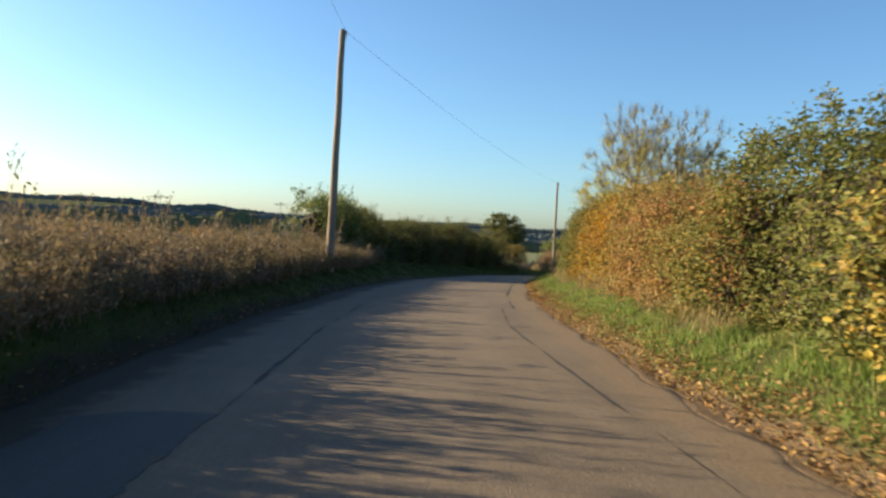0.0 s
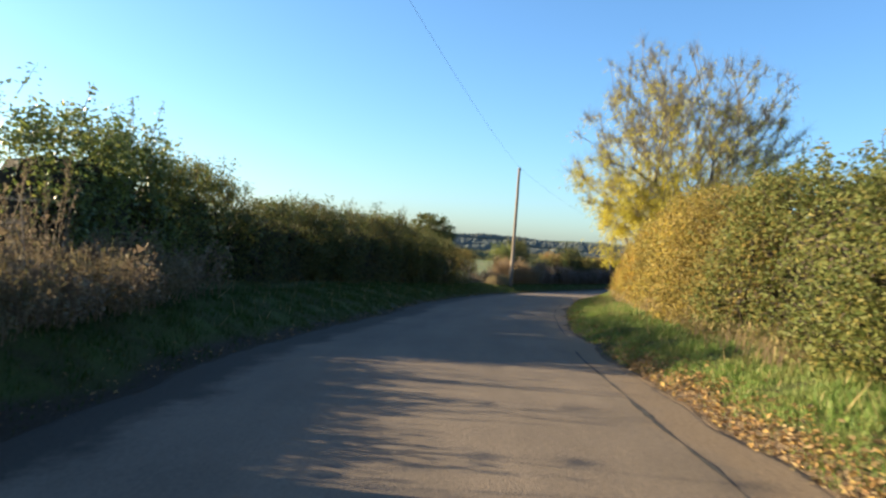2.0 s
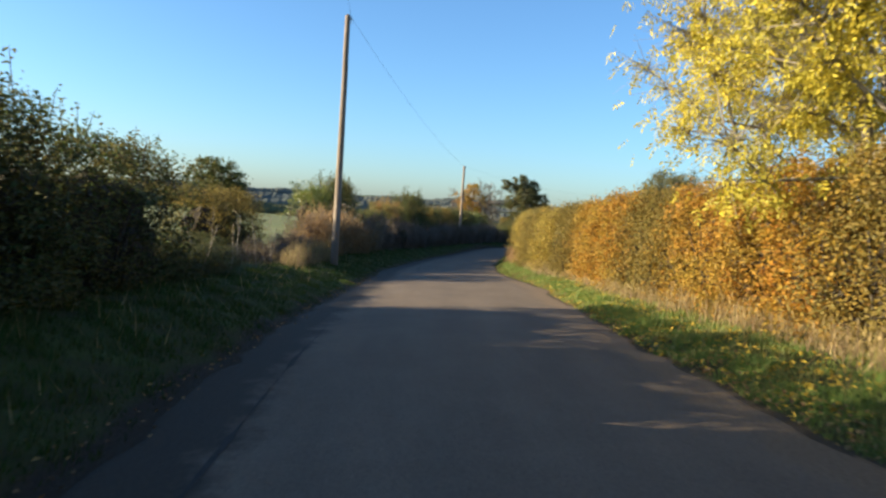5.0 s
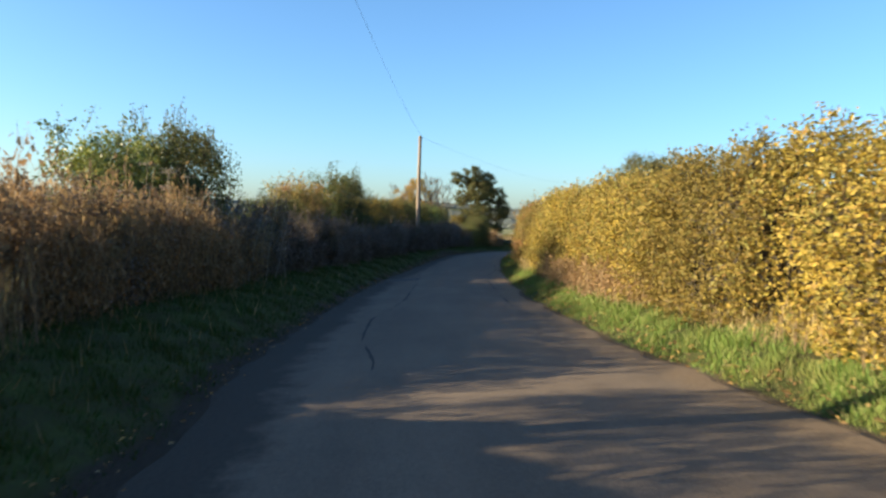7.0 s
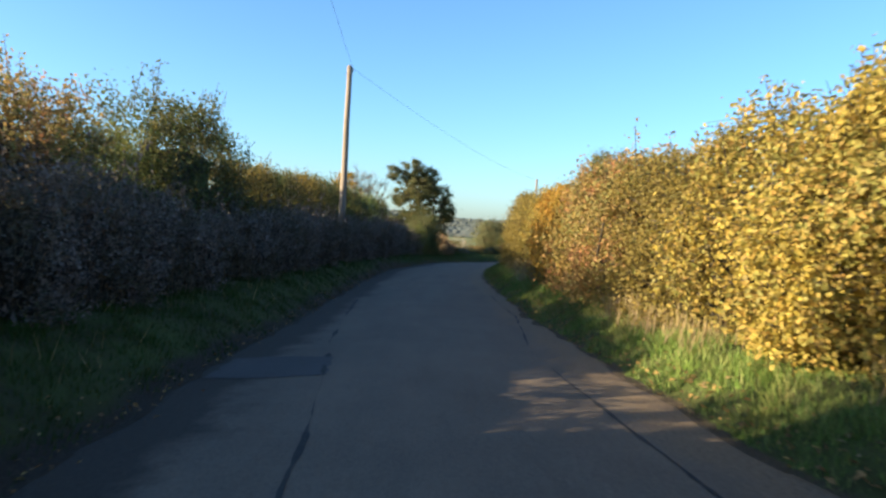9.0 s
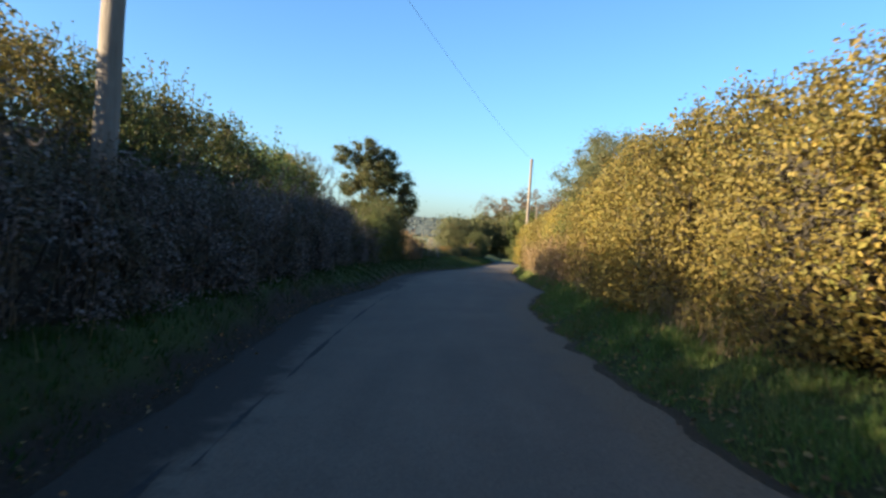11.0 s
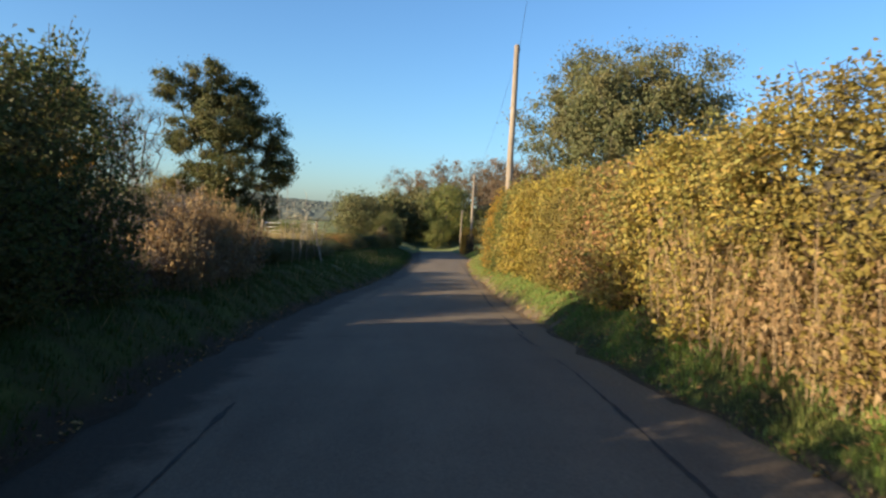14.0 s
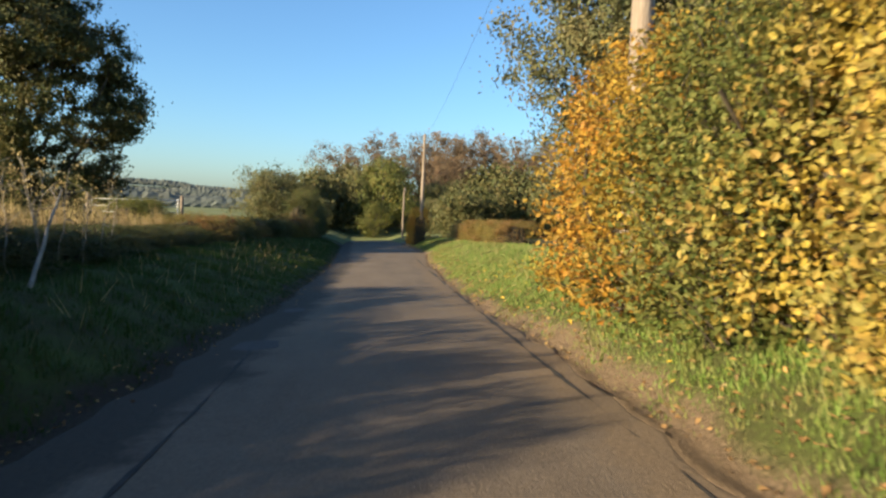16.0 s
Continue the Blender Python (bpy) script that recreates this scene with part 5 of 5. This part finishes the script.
for i, (x, y, h, wd, k_) in enumerate(WOOD):
    key = (k_, i % 2)
    if key not in stock:
        stock[key] = (tree("wood_tree", on_ground(x, y), h, wd, 60 + 7 * k_ + i % 2, WOOD_MATS[k_], WOOD_LABELS[k_], 0.0, 18, 170, 0.29, 52, 0.72, 1, tilt=0.45), h)
        stock[key][0]["group"] = "trees of the far wood"
    else:
        first_, h0 = stock[key]
        c = copy_thing(first_, Matrix.Translation(on_ground(x, y)) @ pose(0, 0, 0, 0, 0, 67 * i))
        c.scale = (h / h0,) * 3

# far woods and hedges on the slopes beyond: nobody could count them
def far_belt(dist, a0, a1, high, seed):
    """A long belt of trees seen from far off: an uneven canopy of closely set crowns."""
    rng = np.random.default_rng(seed)
    ang = np.arange(radians(a0), radians(a1), 2.2 / dist)
    n_ = len(ang)
    crown = 0.84 + 0.1 * np.abs(np.sin(ang * dist / 7.0 + 1.5 * np.sin(ang * 37))) + 0.08 * np.sin(ang * dist / 17.0 + seed) + rng.normal(0, 0.045, n_)
    crown *= 1 + 0.22 * wob(ang * 26, dist + 0 * ang, 2.0)
    ends = np.clip(np.minimum(ang - ang[0], ang[-1] - ang) * dist / (5 * high), 0.05, 1) ** 0.7
    rows = []
    for deep, up in ((-1.0, -0.12), (-1.15, 0.2), (-1.05, 0.45), (-0.8, 0.72), (-0.42, 0.93), (0.0, 1.0), (0.6, 0.8), (1.0, 0.0)):
        r_ = dist + (deep * 0.75 + 0.05 * np.sin(ang * dist / 6.0 + up * 5) + rng.normal(0, 0.035, n_)) * high
        x, y = 20 + r_ * np.sin(ang), 60 + r_ * np.cos(ang)
        base = ground_z(20 + dist * np.sin(ang), 60 + dist * np.cos(ang))
        rows.append(np.stack([x, y, base + high * ends * up * crown * (1 + rng.normal(0, 0.04, n_))], 1))
    v = np.stack(rows, 1)
    ids_ = np.arange(n_ * 8).reshape(n_, 8)
    return v.reshape(-1, 3), np.stack([ids_[:-1, :-1], ids_[:-1, 1:], ids_[1:, 1:], ids_[1:, :-1]], -1).reshape(-1, 4)


NEAR_BELTS = [(225, -54, -10, 8.5), (290, -34, 6, 7.5), (250, 2, 16, 3.6), (330, 0, 22, 4)]  # distance, from and to (degrees clockwise from +y), height
FAR_BELTS = [(430, -60, 40, 5.5), (560, -60, 75, 6), (720, -60, 80, 7), (950, -60, 85, 9), (1300, -60, 90, 10)]
near = joined(*[far_belt(*b, 90 + i) for i, b in enumerate(NEAR_BELTS)])
rng = np.random.default_rng(99)
tufts = np.repeat(near[0], 16, 0) + rng.normal(0, 0.75, (16 * len(near[0]), 3)) * [1, 1, 0.6]
near = joined(near, leaves(rng, tufts, rng.normal(0, 0.5, tufts.shape) + [0, -0.5, 0.6], 0.55))
tagged(new("field_hedges", np_mesh("field_hedges", *near, [FARWOOD])), "tree belts between the nearer fields", "woods", kind="stuff")
tagged(new("far_woods", np_mesh("far_woods", *joined(*[far_belt(*b, 80 + i) for i, b in enumerate(FAR_BELTS)]), [HAZE_RIDGE])), "far woods on the ridges, tinted blue-grey for haze", "woods", kind="stuff")


# ---- telegraph poles and their wire ----
def pole(x, y, top_z, r, label, lean=(0, 0)):
    foot = on_ground(x, y) - Vector((0, 0, 0.4))
    ob = empty("telegraph_pole", Matrix.Translation(foot))
    h = top_z - foot.z
    rng = np.random.default_rng(int(x * 10))
    rings = np.linspace(0, 1, 15)
    pts = np.stack([lean[0] * rings + 0.012 * rng.normal(size=15).cumsum() * 0.5, lean[1] * rings + 0.012 * rng.normal(size=15).cumsum() * 0.5, h * rings], 1)
    rr = r * (1.25 - 0.4 * rings)
    cap = pts[-1] + [0, 0, 0.05]
    part("shaft", np_mesh("shaft", *pipe(np.concatenate([pts, [cap]]), np.r_[rr, rr[-1] * 0.3], 12), [POLE_WOOD], True), ob)
    tip = pts[-1]
    bracket = part("bracket", np_mesh("bracket", *tubes([np.r_[tip + [-0.13, 0, -0.25], tip + [0.13, 0, -0.25], 0.018, 0.018], np.r_[tip + [0.13, 0, -0.25], tip + [0.13, 0, -0.12], 0.012, 0.012]], 8), [GALV], True), ob, "small steel bracket")
    part("insulator", np_mesh("insulator", *tubes([np.r_[tip + [0.13, 0, -0.14], tip + [0.13, 0, -0.06], 0.035, 0.03], np.r_[tip + [0.13, 0, -0.06], tip + [0.13, 0, -0.02], 0.03, 0.012]], 8), [CERAMIC], True), bracket, "pale pot insulator")
    tagged(ob, label, "pole", "telegraph poles along the lane")
    return foot + Vector((tip[0] + 0.13, tip[1], tip[2] - 0.05))


ends = [
    pole(4.4, -24.0, 7.2, 0.115, "weathered wooden telegraph pole on the verge"),
    pole(0.58, 23.5, 5.45, 0.115, "weathered wooden telegraph pole among dead grasses"),
    pole(11.5, 73.11, 4.55, 0.11, "weathered wooden telegraph pole beside a field gap"),
    pole(28.72, 109.86, 1.87, 0.11, "weathered wooden telegraph pole in the scrub"),
    pole(62.15, 145.36, 1.5, 0.11, "sunlit wooden telegraph pole in the hedge"),
    pole(88.69, 177.2, -0.58, 0.11, "ivy-footed wooden telegraph pole at the lane's bend"),
]
pole(101.6, 193.7, -3.68, 0.085, "short thin wooden post beyond the bend")
for p0, p1 in zip(ends, ends[1:]):
    u = np.linspace(0, 1, 33)[:, None]
    line = np.array(p0) * (1 - u) + np.array(p1) * u
    line[:, 2] -= (4 * u * (1 - u))[:, 0] * 0.55
    tagged(new("overhead_wire", np_mesh("overhead_wire", *pipe(line, np.full(33, 0.0048), 6), [CABLE], True)), "thin black telephone wire between two poles", "wire", "telephone wires")


# ---- hogweed, and pale dead stems ----
def hogweed(s, aside, high, seed):
    """A dead umbel: one stalk, a few side stalks, each with a flat plate of rays."""
    rng = np.random.default_rng(seed)
    ob = empty("hogweed", Matrix.Translation(spot(s, aside, -0.05)))
    heads = [(np.array([0, 0, high * 0.55]), np.array([rng.normal(0, 0.05), rng.normal(0, 0.05), high]), 0.2)]
    for _ in range(2):
        z0 = high * rng.uniform(0.45, 0.65)
        heads.append((np.array([0, 0, z0]), np.array([rng.normal(0, 0.22), rng.normal(0, 0.22), z0 + high * rng.uniform(0.15, 0.28)]), 0.12))
    stalk = part("stalk", np_mesh("stalk", *tubes([np.r_[0, 0, -0.1, 0, 0, high * 0.55, 0.014, 0.01]] + [np.r_[p0, p1, 0.009, 0.005] for p0, p1, _ in heads], 6), [GREYTWIG], True), ob)
    for _, p1, wide in heads:
        segs, tips = [], []
        for i in range(16):
            ang, r_ = i * 2.4, wide * math.sqrt((i + 0.5) / 16)
            tip = p1 + [math.cos(ang) * r_, math.sin(ang) * r_, wide * 0.35 - r_ * 0.3]
            segs.append(np.r_[p1, tip, 0.003, 0.002])
            tips += list(tip + rng.normal(0, 0.014, (7, 3)))
        tips = np.array(tips)
        part("umbel", np_mesh("umbel", *joined(tubes(segs, 3), leaves(rng, tips, np.tile([0, 0, 1.0], (len(tips), 1)), 0.022, 0.5, 0)), [GREYTWIG]), stalk, "flat dead flower head")
    return tagged(ob, "tall dead hogweed with flat seed heads", "hogweed", "hogweed on the verge")


for i, (s, aside, high) in enumerate(((17.3, -3.75, 1.95), (20.5, -4.3, 1.7), (24.5, -4.2, 1.4), (81.9, -5.1, 2.35), (82.5, -4.9, 2.3), (83.1, -5.2, 2.4), (83.6, -4.95, 2.3), (26.5, -4.3, 1.3), (3.5, -4.6, 1.3), (6.2, -5.2, 1.5), (8.0, -4.5, 1.2), (10.4, -4.9, 1.45), (12.5, -4.4, 1.25), (14.6, -5.4, 1.6), (18.6, -4.9, 1.5), (22.4, -4.6, 1.35))):
    hogweed(s, aside, high, 700 + i)


def pale_stem(s, aside, high, lean, seed, leafy=False):
    """A thin bleached dead sapling with a few side branches."""
    rng = np.random.default_rng(seed)
    ob = empty("dead_sapling", Matrix.Translation(spot(s, aside, -0.05)) @ pose(0, 0, 0, 0, 0, heading(s)))
    u = np.linspace(0, 1, 9)
    line = np.stack([lean[0] * u * high, lean[1] * u * high, u * high], 1) + np.cumsum(rng.normal(0, 0.018, (9, 3)), 0) * [1, 1, 0.3]
    line[0] = [0, 0, -0.1]
    stem = part("stem", np_mesh("stem", *pipe(line, 0.012 * (1.1 - 0.75 * u), 6), [GREYTWIG], True), ob)
    for i in (4, 5, 6, 7):
        d = unit(rng.normal(0, 1, 3) + [0, 0, 0.9]) * high * rng.uniform(0.12, 0.25)
        part("twig", np_mesh("twig", *pipe([line[i], line[i] + d * 0.5 + rng.normal(0, 0.02, 3), line[i] + d], [0.009, 0.006, 0.003], 6), [GREYTWIG], True), stem)
    if leafy:
        tips = np.repeat(line[4:], 16, 0) + rng.normal(0, 0.13, (80, 3))
        part("leaves", np_mesh("leaves", *leaves(rng, tips, rng.normal(0, 1, (80, 3)), 0.055), [STRAW]), ob, "few pale withered leaves", "stuff")
    return tagged(ob, "bleached bare dead sapling in the scrub", "sapling", "dead saplings on the shady verge")


rng = np.random.default_rng(61)
for i, (s, aside, high) in enumerate(((86.0, -3.9, 2.0), (86.9, -3.9, 1.8), (87.6, -3.8, 1.5), (85.2, -4.1, 1.7), (63.2, -4.6, 1.3), (64.3, -4.7, 1.5), (65.0, -4.4, 1.2), (66.1, -4.6, 1.5), (67.0, -4.3, 1.3),
                                      (68.6, -4.3, 1.4), (69.5, -4.6, 1.2), (71.8, -4.3, 1.4), (72.6, -4.5, 1.3), (62.4, -4.3, 1.1), (151.5, -4.0, 1.6), (153.0, -4.1, 1.9), (159.2, -4.2, 2.1), (159.8, -4.6, 2.5), (160.1, -4.1, 1.9), (160.6, -4.8, 2.6), (161.4, -4.4, 2.4), (160.4, -4.3, 1.9), (161.2, -4.5, 2.2),
                                      (162.0, -4.2, 2.0), (162.9, -4.6, 1.7), (163.6, -4.3, 1.3), (164.8, -4.5, 1.4), (166.5, -4.6, 1.2), (163.2, -4.9, 1.7), (163.9, -4.7, 1.6), (164.2, -4.2, 1.4), (164.5, -5.0, 1.8), (165.3, -4.4, 1.5), (165.7, -4.8, 1.7), (166.0, -4.3, 1.3), (167.2, -4.5, 1.4), (168.3, -4.7, 1.3), (126.5, -3.2, 1.4), (128.0, -3.3, 1.2))):
    pale_stem(s, aside, high, (rng.normal(0.08, 0.16), rng.normal(0, 0.12)), 800 + i, 163 < s < 168)


# ---- a fallen stick on the bank, and the bush at a pole's foot ----
def stick(p0, p1):
    p0, p1 = on_ground(*p0), on_ground(*p1)
    u = np.linspace(0, 1, 9)[:, None]
    line = np.array(p0) * (1 - u) + np.array(p1) * u
    line[:, 2] = ground_z(line[:, 0], line[:, 1]) + 0.05 + 0.03 * np.sin(u[:, 0] * 7)
    line -= np.array(p0)
    ob = empty("fallen_stick", Matrix.Translation(p0))
    stem = part("stem", np_mesh("stem", *pipe(line, 0.022 - 0.012 * u[:, 0], 8), [GREYTWIG], True), ob)
    part("twig", np_mesh("twig", *pipe([line[5], line[5] + [0.12, 0.05, 0.08], line[5] + [0.3, 0.02, 0.12]], [0.009, 0.006, 0.003], 6), [GREYTWIG], True), stem)
    return tagged(ob, "pale dead stick lying on the grass bank", "stick")


def leaning_branch(foot, tip):
    """A thick bleached dead branch that leans in the scrub; foot and tip as along, aside and height over the ground."""
    p0, p1 = spot(*foot), spot(*tip)
    ob = empty("dead_branch", Matrix.Translation(p0))
    u = np.linspace(0, 1, 8)[:, None]
    line = np.array(p1 - p0) * u + np.random.default_rng(17).normal(0, 0.02, (8, 3)) * u * (1.2 - u)
    stem = part("stem", np_mesh("stem", *pipe(line, 0.034 - 0.022 * u[:, 0], 8), [GREYTWIG], True), ob)
    for i, d in ((4, (0.1, 0.15, 0.22)), (6, (-0.08, 0.1, 0.2))):
        part("twig", np_mesh("twig", *pipe([line[i], line[i] + np.array(d) * 0.55, line[i] + np.array(d)], [0.013, 0.009, 0.004], 6), [GREYTWIG], True), stem)
    return tagged(ob, "thick bleached dead branch leaning in the brambles", "branch")


leaning_branch((162.6, -3.7, -0.1), (165.6, -4.5, 1.15))
stick((69.8, 151.9), (67.94, 149.67))
shrub("orange", 1, 203.4, 3.5, 2.3, 1.4, 1.8)
for x, y, kind, high in ((61.9, 177.2, "olive", 3.9), (64.6, 176.1, "dark", 3.3), (67.2, 175.2, "dark", 2.5), (67.6, 169.8, "green", 1.3)):
    s, aside = nearest([x], [y])
    shrub(kind, int(x) % 3, float(s[0]), float(aside[0]), high, 2.2, 2.8, -1)


# ---- the field gate ----
def gate(a_, b_, high):
    a_, b_ = Vector(a_), Vector(b_)
    base = min(on_ground(*a_[:2]).z, on_ground(*b_[:2]).z)
    ob = empty("field_gate", Matrix.Translation(a_))
    way = (b_ - a_)
    wide = way.length
    way = np.array(way / wide)
    for i, z in enumerate((0.12, 0.32, 0.53, 0.77, 1.05)):
        p0, p1 = np.array([0, 0, z - high]), way * wide + [0, 0, z - high]
        part("bar", np_mesh("bar", *pipe([p0, p0 + (p1 - p0) / 2, p1], [0.022] * 3, 8), [GALV], True), ob)
    for u in (0, 1):
        p0 = way * wide * u
        part("upright", np_mesh("upright", *tubes([np.r_[p0 + [0, 0, 0.1 - high], p0 + [0, 0, 1.12 - high], 0.026, 0.026]], 8), [GALV], True), ob)
        q0 = p0 + way * (0.16 if u else -0.16)
        part("post", np_mesh("post", *tubes([np.r_[q0 + [0, 0, base - a_.z - 0.3], q0 + [0, 0, 0.14], 0.08, 0.075], np.r_[q0 + [0, 0, 0.14], q0 + [0, 0, 0.17], 0.075, 0.02]], 10), [POLE_WOOD], True), ob, "wooden gate post")
    part("brace", np_mesh("brace", *tubes([np.r_[np.array([0, 0, 0.12 - high]), way * wide * 0.55 + [0, 0, 1.05 - high], 0.018, 0.018]], 8), [GALV], True), ob)
    return tagged(ob, "closed galvanised five-bar field gate between wooden posts", "gate")


gate((69.0, 171.4, -5.6), (65.9, 172.6, -5.65), 1.1)
